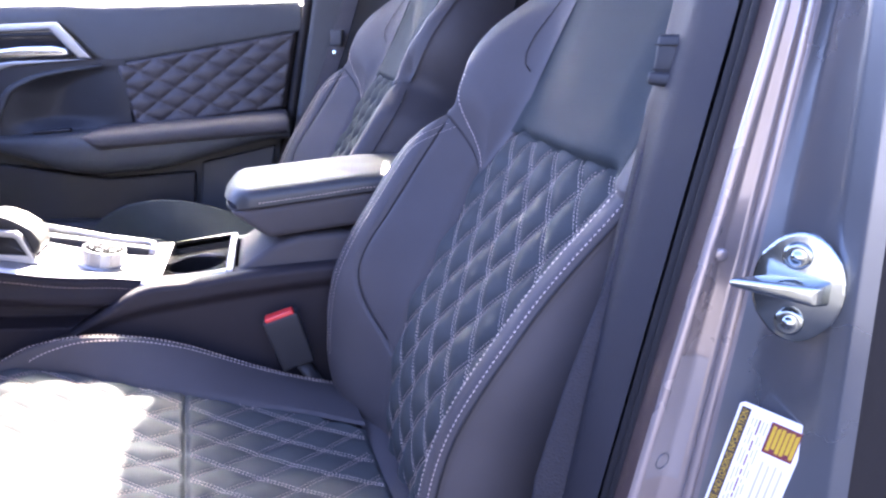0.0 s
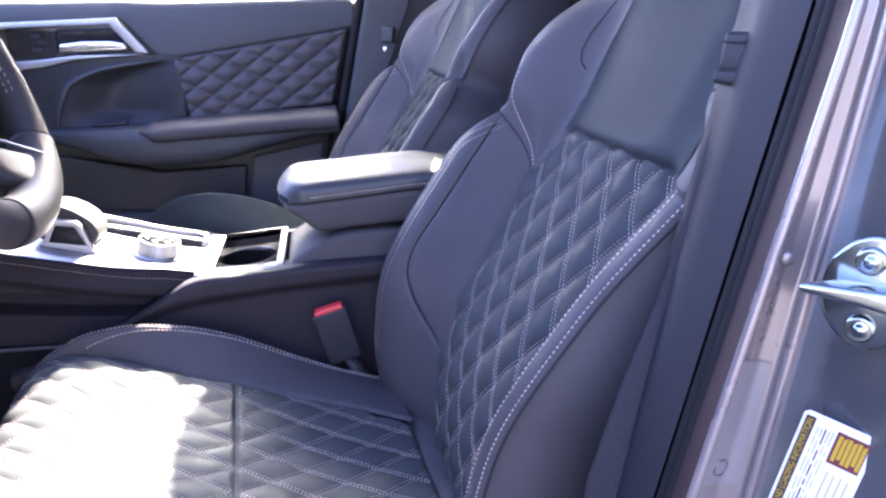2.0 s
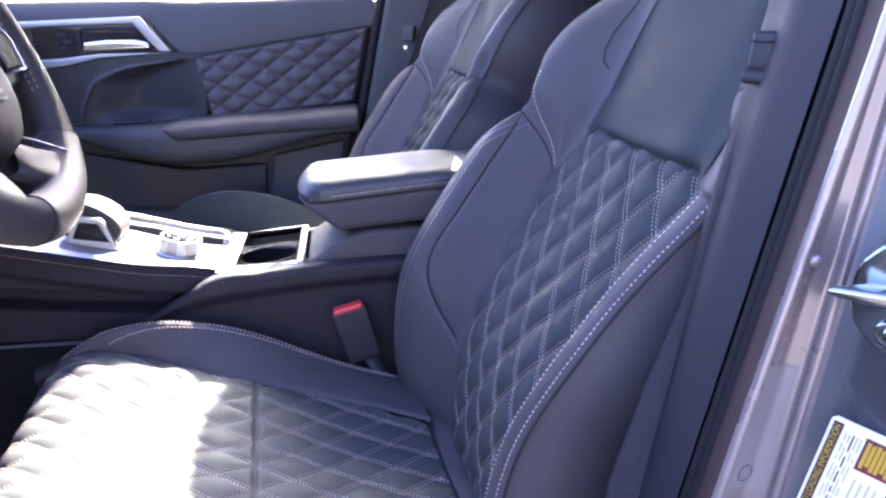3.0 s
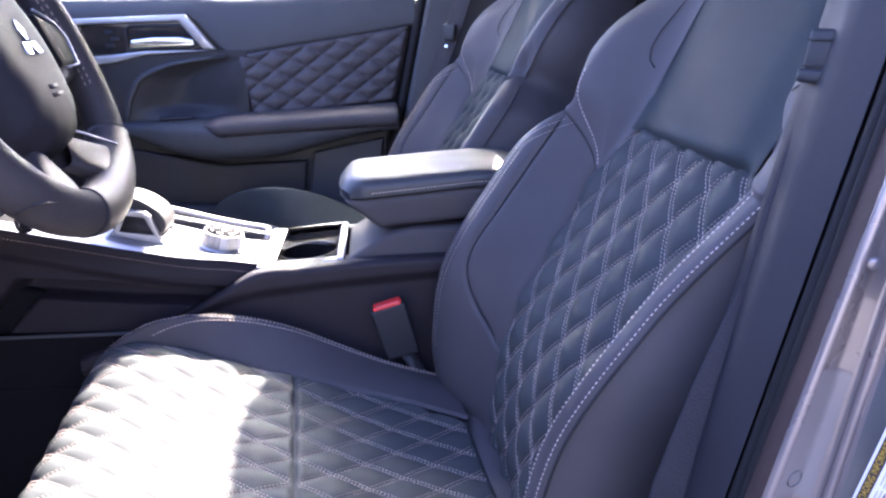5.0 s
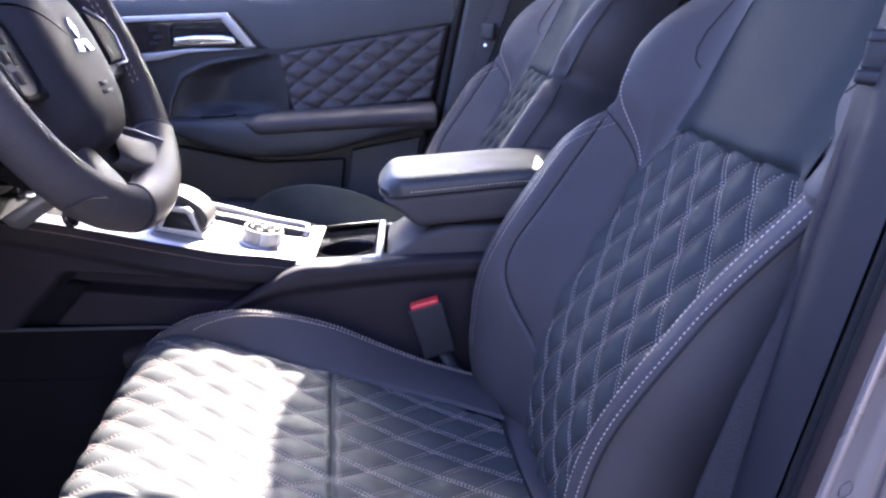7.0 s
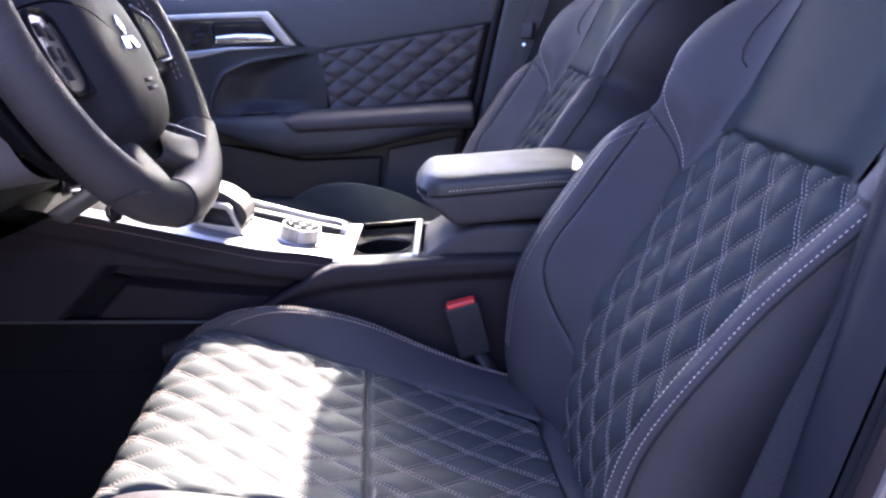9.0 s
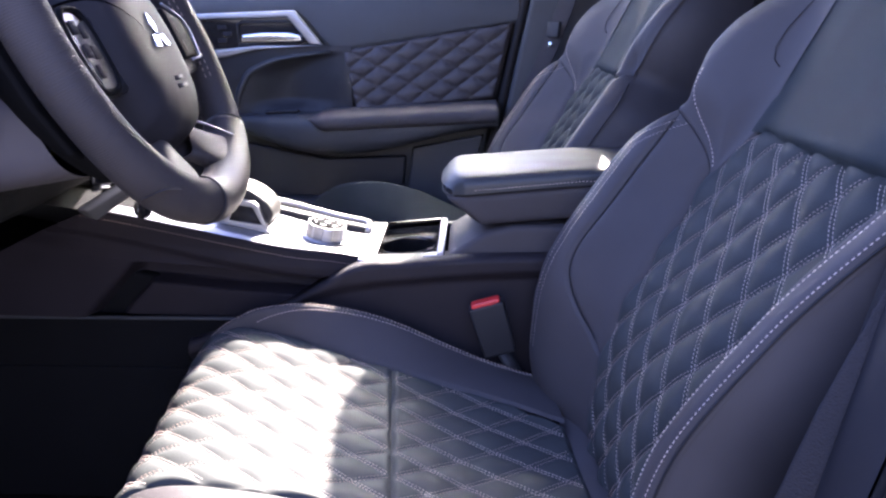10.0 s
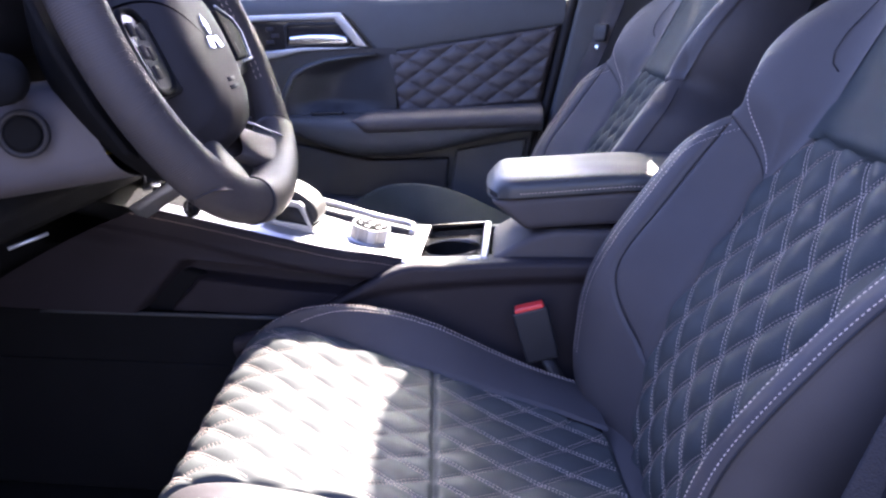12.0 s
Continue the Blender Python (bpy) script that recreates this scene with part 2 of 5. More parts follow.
H_BACK = curve_of([(0.45, 0.0), (0.56, 0.03), (0.62, 0.05), (0.70, 0.066), (0.80, 0.086), (0.90, 0.088), (0.97, 0.080), (1.05, 0.078)])
A_BACK = curve_of([(0.5, 0.085), (0.60, 0.10), (0.65, 0.112), (0.72, 0.125), (0.85, 0.143), (0.905, 0.157), (0.925, 0.158), (0.945, 0.148), (0.97, 0.132)])
B_BACK = curve_of([(0.5, 0.088), (0.60, 0.104), (0.65, 0.117), (0.70, 0.132), (0.735, 0.168), (0.777, 0.196), (0.863, 0.204), (1.01, 0.206)])


A_NEAR = curve_of([(0.5, 0.095), (0.60, 0.112), (0.65, 0.124), (0.72, 0.136), (0.85, 0.149), (0.92, 0.148), (0.97, 0.160)])


def puff(a, b, high, flat=0.55):
    f = max(0.0, abs(math.sin(math.pi * a)) - 0.07) * max(0.0, abs(math.sin(math.pi * b)) - 0.07) / 0.865
    return high * f ** flat


ROW = curve_of([(0.50, 0.140), (0.60, 0.154), (0.66, 0.164), (0.73, 0.171), (0.80, 0.179), (0.84, 0.184), (0.88, 0.188), (0.92, 0.199), (0.957, 0.2122),
                (0.99, 0.224), (1.03, 0.230)])      # inner sewn line on the driver's door side


both_full = False          # passenger's seat: tall bolster on both sides, cushion moved to fit the camera's view


def edge_of(sg, z):
    """Where the bolster border ends, on either side."""
    return 0.262 - 0.052 * sstep(0.930, 0.998, z) if sg > 0 or both_full else ROW(z) + 0.0214


def back_h(u, z):
    """How far the bolster stands out before the middle of the backrest."""
    au = min(abs(u), edge_of(u, z))
    if u > 0 or both_full:
        h = (1.0 if u > 0 else 0.62) * H_BACK(z) * sstep(A_BACK(min(z, 0.9)) - 0.014, 0.226, au) + 0.12 * max(0, au - 0.206)
        o = edge_of(1, z) - 0.016
        return h - (0.030 * ((au - o) / 0.016) ** 2 if au > o else 0)
    r = ROW(z)
    return 0.62 * H_BACK(z) * sstep(A_NEAR(z) - 0.016, r + 0.004, au) - 40.0 * max(0, au - r - 0.008) ** 2


def back_raw(u, z):
    return Vector((X0(z) - back_h(u, z) - 0.045 * u, Y0 + u, z))


def tuck(edges, deep=0.005, wide=0.006):
    """The depth by which a panel dives at its edges, from the distances to them."""
    d = min(edges)
    return deep * math.exp(-(d / wide) ** 2 * 1.6)


def insert_point(u, z, sink=0.0):
    a, b = BACK_QUILT.ij(u, up_back(z))
    e = min((A_BACK(z) if u > 0 or both_full else A_NEAR(z)) - abs(u), 0.978 - z + 0.002, z - 0.57)
    top = 0.004 * sstep(0.955, 0.978, z)
    return back_raw(u, z) + BACK_N * (puff(a, b, 0.0092) * sstep(0, 0.012, e) - 0.006 * math.exp(-(max(e, 0) / 0.005) ** 2) - top - sink)


W_FAR = curve_of([(0.90, 0.207), (0.97, 0.213), (1.0, 0.223), (1.035, 0.233), (1.06, 0.235), (1.087, 0.231), (1.112, 0.217), (1.14, 0.192), (1.16, 0.167), (1.19, 0.125), (1.22, 0.10)])
W_NEAR = curve_of([(0.9, 0.248), (1.0, 0.236), (1.04, 0.216), (1.08, 0.200), (1.12, 0.182), (1.16, 0.160), (1.19, 0.128), (1.22, 0.10)])
W_H = curve_of([(0.9, 0.086), (0.97, 0.084), (1.0, 0.080), (1.035, 0.072), (1.06, 0.065), (1.087, 0.054), (1.112, 0.036), (1.14, 0.018), (1.16, 0.006), (1.22, -0.02)])


def wing_out(z, sg):
    return W_FAR(z) if sg > 0 or both_full else W_NEAR(z)


def wing_low(p, sg):
    if sg < 0 and not both_full:
        return 0.990 - 0.020 * p
    return 0.968 - 0.058 * p / 0.34 if p < 0.34 else (0.910 + 0.072 * (p - 0.34) / 0.54 if p < 0.88 else 0.982 + 0.003 * (p - 0.88) / 0.12)


def wing_point(u, z, sg=1):
    o = wing_out(z, sg)
    hb = back_h(sg * u, z) + 0.0035
    if sg > 0 or both_full:
        h = 0.005 + (W_H(z) * (1.0 if sg > 0 else 0.62) - 0.005) * sstep(0.112, 0.215, min(u, o - 0.008))
        if u > o - 0.020:
            h -= 0.020 * ((u - o + 0.020) / 0.020) ** 2
    else:
        h = 0.008 + (W_H(z) * 0.60 - 0.008) * sstep(0.136, 0.225, min(u, o - 0.02))
        if u > o - 0.030:
            h -= 0.020 * ((u - o + 0.030) / 0.030) ** 2
    low = wing_low(min(max((u - 0.116) / (o - 0.116), 0), 1), sg)
    k = sstep(0.0, 0.085, z - low)
    return hb + (h - hb) * k


class Lattice:
    """The sewn diamonds of a quilted panel: an origin, the two steps from seam crossing to crossing, and a sideways drift."""

    def __init__(self, origin, e1, e2, drift=lambda d: 0.0):
        self.o, self.e1, self.e2, self.drift = origin, e1, e2, drift
        self.det = e1[0] * e2[1] - e1[1] * e2[0]

    def ij(self, u, s):
        y = s - self.o[1]
        x = u - self.o[0] - self.drift(y)
        return (x * self.e2[1] - y * self.e2[0]) / self.det, (y * self.e1[0] - x * self.e1[1]) / self.det

    def us(self, i, j):
        y = i * self.e1[1] + j * self.e2[1]
        return self.o[0] + i * self.e1[0] + j * self.e2[0] + self.drift(y), self.o[1] + y

    def lines(self, inside, place, first, gap=0.0023, reach=16):
        """Pairs of sewn lines along the first or the second step, cut where inside() is false."""
        out = []
        along = self.e1 if first else self.e2
        off = gap * math.hypot(*along) / abs(self.det)
        for k in range(-reach, reach + 1):
            for side in (-off, off):
                run = []
                for n in range(-reach * 14, reach * 14 + 1):
                    u, v = self.us(n / 14, k + side) if first else self.us(k + side, n / 14)
                    if inside(u, v):
                        run.append(place(u, v))
                        continue
                    if len(run) > 3:
                        out.append(run)
                    run = []
                if len(run) > 3:
                    out.append(run)
        return out


BACK_QUILT = Lattice((0.0099, 0.3212), (0.033, 0.0365), (-0.0249, 0.0399))


CUSH = [(-0.305, 0.45), (-0.322, 0.50), (-0.329, 0.55), (-0.326, 0.59), (-0.315, 0.622), (-0.293, 0.645), (-0.250, 0.656), (-0.19, 0.652),
        (-0.12, 0.641), (-0.05, 0.628), (0.05, 0.609), (0.12, 0.602), (0.168, 0.599)]
_cl = np.concatenate([[0], np.cumsum([math.dist(a, b) for a, b in zip(CUSH, CUSH[1:])])])
CX, CZ = curve_of([(l, p[0]) for l, p in zip(_cl, CUSH)]), curve_of([(l, p[1]) for l, p in zip(_cl, CUSH)])
C_END = float(_cl[-1])
_lx = np.linspace(0, C_END, 400)
_xx = np.array([CX(l) for l in _lx])
L_SEAM = float(np.interp(-0.045, _xx[120:], _lx[120:]))
A_CUSH = curve_of([(0.0, 0.236), (0.16, 0.244), (0.24, 0.246), (0.29, 0.240), (0.345, 0.221), (0.385, 0.208), (0.424, 0.198), (0.463, 0.190), (0.54, 0.177),
                   (0.613, 0.155), (0.655, 0.132), (C_END, 0.120)])
A_CUSH_NEAR = curve_of([(0.0, 0.116), (0.20, 0.113), (0.40, 0.110), (0.52, 0.120), (C_END, 0.136)])     # door side
B_CUSH = curve_of([(0.0, -0.006), (0.16, -0.004), (0.20, 0.001), (0.235, 0.010), (0.275, 0.026), (0.335, 0.042), (0.395, 0.047), (0.455, 0.043), (0.53, 0.026),
                   (0.595, 0.008), (0.645, -0.004), (C_END, -0.010)])
YAW = 0.09
FRONT_QUILT = Lattice((0.064, L_SEAM), (-0.0249, 0.042), (0.0249, 0.042), lambda d: 0.7 * d * d)
REAR_QUILT = Lattice((0.064, L_SEAM), (-0.0249, 0.039), (0.0249, 0.039), lambda d: 0.08 * d)


def yaw_x(u):
    """Slants the cushion's seams and shifts the passenger's cushion, to fit the camera's view."""
    return 0.045 if both_full else -YAW * (u - 0.11)


def cush_normal(l):
    t = Vector((CX(l + 0.004) - CX(l - 0.004), 0, CZ(l + 0.004) - CZ(l - 0.004))).normalized()
    return Vector((-t.z, 0, t.x))


def cush_side(u, l):
    return 0.012 * min(1.0, abs(u - 0.03) / 0.16) ** 2 * sstep(0.15, 0.25, l)


def cush_point(u, l, high=0.0050, sink=0.0):
    a, b = (FRONT_QUILT if l < L_SEAM else REAR_QUILT).ij(u, l)
    e = min(A_CUSH(l) - u, u + A_CUSH_NEAR(l), abs(l - L_SEAM), C_END - l, l - 0.02)
    return Vector((CX(l) + yaw_x(u), Y0 + u, CZ(l) + cush_side(u, l) - (0.040 if both_full else 0.0))) + cush_normal(l) * (
        puff(a, b, high) * sstep(0, 0.007, e) - 0.0016 * math.exp(-(max(e, 0) / 0.0022) ** 2) - sink)


def cush_bolster(u, l, sg=1):
    a = A_CUSH(l) if sg > 0 else A_CUSH_NEAR(l)
    r = 0.250
    rise = B_CUSH(l) if sg > 0 else B_CUSH(l) * sstep(0.36, 0.50, l) - 0.035 * (1 - sstep(0.36, 0.50, l))
    h = rise * max(0.0, (min(u, r) - a) / (r - a)) ** (0.9 if sg > 0 else 1.3) + 0.012 * sstep(0.15, 0.25, l)
    if both_full:
        h -= 0.040 * (1 - max(0.0, (min(u, r) - a) / (r - a)) ** 0.5)
    if u > r:
        h -= 0.026 * ((u - r) / 0.018) ** 2
    e = u - a
    return Vector((CX(l) + yaw_x(sg * u), 0, CZ(l) + h)) + cush_normal(l) * (-0.004 * math.exp(-(e / 0.003) ** 2)), h


def seat(label, full=False):
    global both_full
    both_full = full
    side_a = A_BACK if full else A_NEAR
    s = thing("car_seat", label, "car seat", "front seats")
    # quilted middle of the backrest
    qs = [0.575 + (0.978 - 0.575) * t for t in steps(132)]
    part("backrest_insert", sheet(lambda p, q: insert_point(-side_a(q) + p * (side_a(q) + A_BACK(q)), q), steps(92, 0.01), qs, True), LEATHER_SHADED if full else LEATHER, s,
         "diamond-quilted black leather insert")
    inside = lambda u, v: -side_a(z_of(v)) + 0.006 < u < A_BACK(z_of(v)) - 0.006 and 0.60 < z_of(v) < 0.968
    for first, yarn in () if full else ((True, THREAD), (False, THREAD_DARK)):
        stitches(BACK_QUILT.lines(inside, lambda u, v: insert_point(u, z_of(v), -0.0005), first), lambda p: BACK_N, yarn, s)
    for sg in (1, -1):
        tall = sg > 0 or full
        # plain bolster panel
        def bol(p, q):
            z = 0.702 + ((1.005 if tall else 0.985) - 0.702) * q
            a = A_BACK(z) if tall else A_NEAR(z)
            b = max(B_BACK(z) if tall else ROW(z) - 0.006, a + 0.004)
            u = a + (b - a) * p
            d = tuck((p * (b - a), (1 - p) * (b - a), (1 - q) * 0.2), 0.005, 0.004)
            return back_raw(sg * u, z) + BACK_N * (0.004 * math.sin(math.pi * p) * math.sin(math.pi * min(1, q * 1.3)) - d)
        part("bolster_panel", sheet(bol, steps(18, 0.06), steps(36, 0.02), sg < 0), LEATHER_SMOOTH, s)
        # outer border of the bolster
        def bor(p, q):
            z = 0.56 + ((1.012 if tall else 0.998) - 0.56) * q
            if tall:
                b = B_BACK(z) if z > 0.702 else A_BACK(z)
            else:
                b = ROW(z) - 0.006 if z > 0.702 else min(A_NEAR(z), ROW(z) - 0.006)
            o = edge_of(sg, z)
            u = b + (o - b) * p
            d = tuck((p * (o - b), (1 - p) * (o - b), (1 - q) * 0.3), 0.005, 0.0030)
            return back_raw(sg * u, z) - BACK_N * d


        def on_border(u, z):
            return back_raw(sg * u, z) + BACK_N * 0.0008
        part("bolster_border", sheet(bor, steps(14, 0.08), steps(60, 0.01), sg < 0), LEATHER_SMOOTH, s)
        # side of the backrest
        def flank(p, q):
            z = 0.53 + (1.16 - 0.53) * q
            o = wing_out(z, sg)
            if z < 0.99:
                f = back_raw(sg * edge_of(sg, z), z)
            else:
                o = wing_out(z, sg)
                f = Vector((X0(z) - wing_point(o, z, sg) - 0.045 * sg * o, Y0 + sg * o, z))
            deep = 0.185 if z < 1.02 else 0.185 - 0.45 * (z - 1.02)
            bulge = 0.014 * math.sin(math.pi * p) ** 0.8 - (0.034 if tall else 0.060) * p * p
            return f + Vector((deep * p, sg * (bulge - 0.004 * (1 - p) ** 8), -0.06 * p * deep / 0.15))
        part("backrest_side", sheet(flank, steps(16, 0.04), steps(44), sg < 0), LEATHER_SMOOTH, s)
        # wing beside the head panel
        def wing(p, q):
            low = wing_low(p, sg)
            z = low + (1.205 - low) * q
            u0 = 0.116 if tall else 0.128
            u = u0 + (wing_out(z, sg) - u0) * p
            d = 0.004 * math.exp(-((z - low) / 0.003) ** 2)
            return Vector((X0(z) - wing_point(u, z, sg) - 0.045 * sg * u, Y0 + sg * u, z)) + BACK_N * (0.001 - d)
        part("headrest_wing", sheet(wing, steps(52, 0.02), steps(44, 0.02), sg < 0), LEATHER_SMOOTH, s)
        # thread along the wing's lower edge and along the border
        path = curve_of([(0.0, 0.147), (0.25, 0.165), (0.5, 0.182), (0.76, 0.194), (1.0, 0.197)])
        rise = curve_of([(0.0, 0.922), (0.25, 0.949), (0.5, 0.976), (0.76, 1.004), (1.0, 1.032)])
        run = [Vector((X0(z) - wing_point(u, z, sg) - 0.045 * sg * u, Y0 + sg * u, z)) + BACK_N * 0.0016
               for u, z in [(path(i / 90), rise(i / 90)) for i in range(91)]]
        if sg > 0:
            stitches([run], lambda p: BACK_N, THREAD, s, long=0.0034, gap=0.0018, thick=0.0011)
        if tall:
            part("seam", tube([wing(0.34 + 0.66 * i / 30, 0.0) + BACK_N * 0.0003 for i in range(31)], 0.0008, 6), SEAM, s)
        zs = [0.60 + (0.972 - 0.60) * i / 169 for i in range(170)]
        if tall:
            rows = [[on_border(u - 0.052 * sstep(0.930, 0.998, z), z) for z in zs if z > 0.66] for u in (0.220, 0.232)]
        else:
            rows = [[on_border(ROW(z) + 0.002, z) for z in zs + [0.98, 0.99]], [on_border(ROW(z) + 0.0172, z) for z in zs]]
        if sg > 0 or not full:
            stitches(rows, lambda p: Vector((-0.8, 0.45 * sg, 0.35)).normalized(), THREAD, s, long=0.0032, gap=0.0018, thick=0.0010 if tall else 0.0008)
        if tall:
            part("seam", tube([back_raw(sg * B_BACK(z), z) - BACK_N * 0.0032 for z in zs if z > 0.712], 0.0010, 6), SEAM, s)
        part("seam", tube([back_raw(sg * edge_of(sg, z), z) + Vector((0.0005, 0, 0)) for z in zs], 0.0011, 6), SEAM, s)
        # short seam beside the head panel
        run = [Vector((X0(z) - wing_point(u, z, sg) - 0.045 * sg * u, Y0 + sg * u, z)) + BACK_N * 0.0028
               for u, z in [(0.132, 1.036), (0.141, 1.043), (0.147, 1.056), (0.148, 1.075), (0.144, 1.10), (0.136, 1.13), (0.128, 1.16)]]
        part("seam", tube(run, 0.0007, 6), SEAM, s)
        # cushion bolster
        def cb(p, q):
            l = 0.05 + (C_END - 0.05) * q
            a = A_CUSH(l) if sg > 0 else A_CUSH_NEAR(l)
            u = a + (0.268 - a) * p
            v, _ = cush_bolster(u, l, sg)
            return Vector((v.x, Y0 + sg * u, v.z))
        part("cushion_bolster", sheet(cb, steps(26, 0.05), steps(70), sg > 0), LEATHER_SHADED if full else LEATHER_SMOOTH, s)
        def cs(p, q):
            l = 0.05 + (C_END - 0.05) * q
            v, _ = cush_bolster(0.268, l, sg)
            return Vector((v.x + 0.01 * p, Y0 + sg * (0.268 + 0.012 * math.sin(p * 2.4) - 0.01 * p), v.z + (0.40 - v.z) * p))
        part("cushion_side", sheet(cs, steps(10), steps(40), sg > 0), LEATHER_SMOOTH, s)
        def sewn(u, l):
            v, _ = cush_bolster(u, l, sg)
            return Vector((v.x, Y0 + sg * u, v.z + 0.0008))
        two = [[sewn(0.2535, 0.20 + (C_END - 0.205) * i / 260) for i in range(261)], [sewn(0.2455, 0.272 + (C_END - 0.282) * i / 220) for i in range(221)]]
        if not full:
            stitches(two, lambda p: Vector((-0.1, -0.35 * sg, 0.9)), THREAD, s, long=0.0034, gap=0.0018, thick=0.0012)
    # head panel
    def head(p, q):
        z = 0.970 + (1.215 - 0.970) * q
        u = -0.120 + 0.240 * p if full else -0.146 + 0.266 * p
        h = 0.0045 + 0.010 * sstep(0.0, 0.30, 1 - p) * sstep(0.0, 0.22, p)
        lip = 0.003 * (1 - sstep(0, 0.25, q))
        fold = 0.013 * math.exp(-(q / 0.030) ** 1.4) * sstep(0.0, 0.10, p) * sstep(0.0, 0.10, 1 - p)
        return Vector((X0(z) - h - lip - 0.045 * u + fold, Y0 + u, z))
    part("head_panel", sheet(head, steps(40, 0.02), [0, 0.004, 0.01, 0.02, 0.035] + [0.05 + 0.95 * i / 40 for i in range(41)], True), LEATHER_SHADED, s,
         "smooth padded leather head panel")
    # cushion
    ls = [0.03 + (L_SEAM - 0.03) * t for t in steps(150, 0.01)]
    part("cushion_front", sheet(lambda p, q: cush_point(-A_CUSH_NEAR(q) + p * (A_CUSH(q) + A_CUSH_NEAR(q)), q), steps(130, 0.01), ls), LEATHER_SHADED if full else LEATHER, s,
         "diamond-quilted front of the seat cushion")
    ls = [L_SEAM + (C_END - L_SEAM) * t for t in steps(90, 0.01)]
    part("cushion_rear", sheet(lambda p, q: cush_point(-A_CUSH_NEAR(q) + p * (A_CUSH(q) + A_CUSH_NEAR(q)), q), steps(120, 0.01), ls), LEATHER, s,
         "diamond-quilted rear of the seat cushion")
    for lo, hi, quilt in ((0.06, L_SEAM - 0.003, FRONT_QUILT), (L_SEAM + 0.003, C_END - 0.004, REAR_QUILT)):
        inside = lambda u, v: 0.005 - A_CUSH_NEAR(v) < u < A_CUSH(v) - 0.005 and lo < v < hi
        for first, yarn in ((True, THREAD), (False, THREAD_DARK)):
            stitches(quilt.lines(inside, lambda u, v: cush_point(u, v, sink=-0.0005), first),
                     lambda p: Vector((-0.9, 0, 0.4)) if p.x < -0.31 else Vector((-0.05, 0, 1)), yarn, s)
    part("cushion_band", sheet(lambda p, q: Vector((0.164 + 0.090 * q, Y0 + (2 * p - 1) * (0.160 - 0.02 * q),
                                                    0.594 + 0.010 * math.sin(math.pi * q) - 0.03 * q * q)), steps(12), steps(8)), LEATHER_SMOOTH, s)
    part("cushion_base", box(-0.27, 0.30, Y0 - 0.24, Y0 + 0.24, 0.38, 0.56, 0.02), PLASTIC, s)
    # rear shell of the backrest
    def shell(p, q):
        z = 0.50 + 0.70 * q
        w = 0.240 if z < 0.9 else W_FAR(z)
        a = math.pi * (p - 0.5)
        return Vector((X0(z) + 0.105 + 0.02 * math.cos(a), Y0 + w * math.sin(a), z - 0.008))
    part("back_shell", sheet(shell, steps(20), steps(20), True), PLASTIC_SOFT, s)
    for y in (-0.2, 0.2):
        part("seat_rail", box(-0.26, 0.30, Y0 + y - 0.02, Y0 + y + 0.02, 0.335, 0.385, 0.004), PLASTIC, s)
    return settle(s, (0.0, Y0, 0.335))


seat("black leather driver's seat with diamond quilting and grey stitching")
# same leather as the driver's; insert, cushion front and bolsters coloured darker for shade
passenger_seat = seat("leather passenger seat behind the console, darkened for shade, with quilted insert", True)
passenger_seat.matrix_basis = pose(-0.058, Y0 + 0.735, 0.335 + 0.012)

# ---- car shell ----
IN = facing((0, 0, 0), (0, -1, 0))          # local x -> rearward, local y -> up, local z -> towards the driver's side


def side_prism(outline, y, depth, bevel=0.0, segments=3):
    """An (x, z) outline whose back lies at y, with depth towards the driver's side."""
    return prism(outline, depth, bevel, segments, Matrix.Translation((0, y, 0)) @ IN)


def structure(ob, label, category):
    return tagged(ob, label, category, kind="structure")


structure(part("floor", box(-1.0, 1.7, -0.74, 0.80, 0.25, 0.335), CARPET, smooth=False), "black carpeted car floor in shadow", "floor")
# Unseen roof: height and front edge set for sun and sky, headliner darkened against bounce.
structure(part("ceiling", box(-0.22, 1.7, -0.62, 0.66, 1.660, 1.695, 0.01), HEADLINER), "unseen car headliner, darkened to cut bounced light", "ceiling")
structure(part("roof", box(-0.26, 1.75, -0.68, 0.70, 1.700, 1.730, 0.01), PAINT), "unseen graphite car roof panel, edges set for the light", "roof")
structure(part("wall_front", box(-1.06, -1.0, -0.80, 0.80, 0.25, 1.0), PLASTIC, smooth=False), "black bulkhead ahead of the footwell", "wall")
structure(part("wall_rear", box(1.7, 1.75, -0.80, 0.80, 0.25, 1.70), PLASTIC, smooth=False), "dark rear wall of the cabin", "wall")
structure(part("wall_left", box(0.46, 1.7, -0.84, -0.78, 0.25, 1.08), PAINT), "graphite painted rear door behind the pillar", "wall")
# Opaque unseen panes block the sky; the right one trims the lid's sun patch.
structure(part("window_rear_left", hull8([(0.47, -0.82, 1.08), (1.7, -0.82, 1.08), (1.7, -0.79, 1.08), (0.47, -0.79, 1.08)], [(0.50, -0.68, 1.700), (1.7, -0.68, 1.700), (1.7, -0.65, 1.700), (0.50, -0.65, 1.700)]), TINT, smooth=False), "unseen opaque rear side window, added to block the sky", "window")
structure(part("window_rear_right", hull8([(0.56, 0.76, 1.10), (1.7, 0.76, 1.10), (1.7, 0.79, 1.10), (0.56, 0.79, 1.10)], [(0.435, 0.67, 1.700), (1.7, 0.67, 1.700), (1.7, 0.70, 1.700), (0.435, 0.70, 1.700)]), TINT, smooth=False), "unseen opaque rear side window, added to block the sky", "window")
structure(part("sill_left", box(-1.0, 0.47, -0.80, -0.72, 0.25, 0.40, 0.01), PAINT), "graphite painted door sill", "sill")
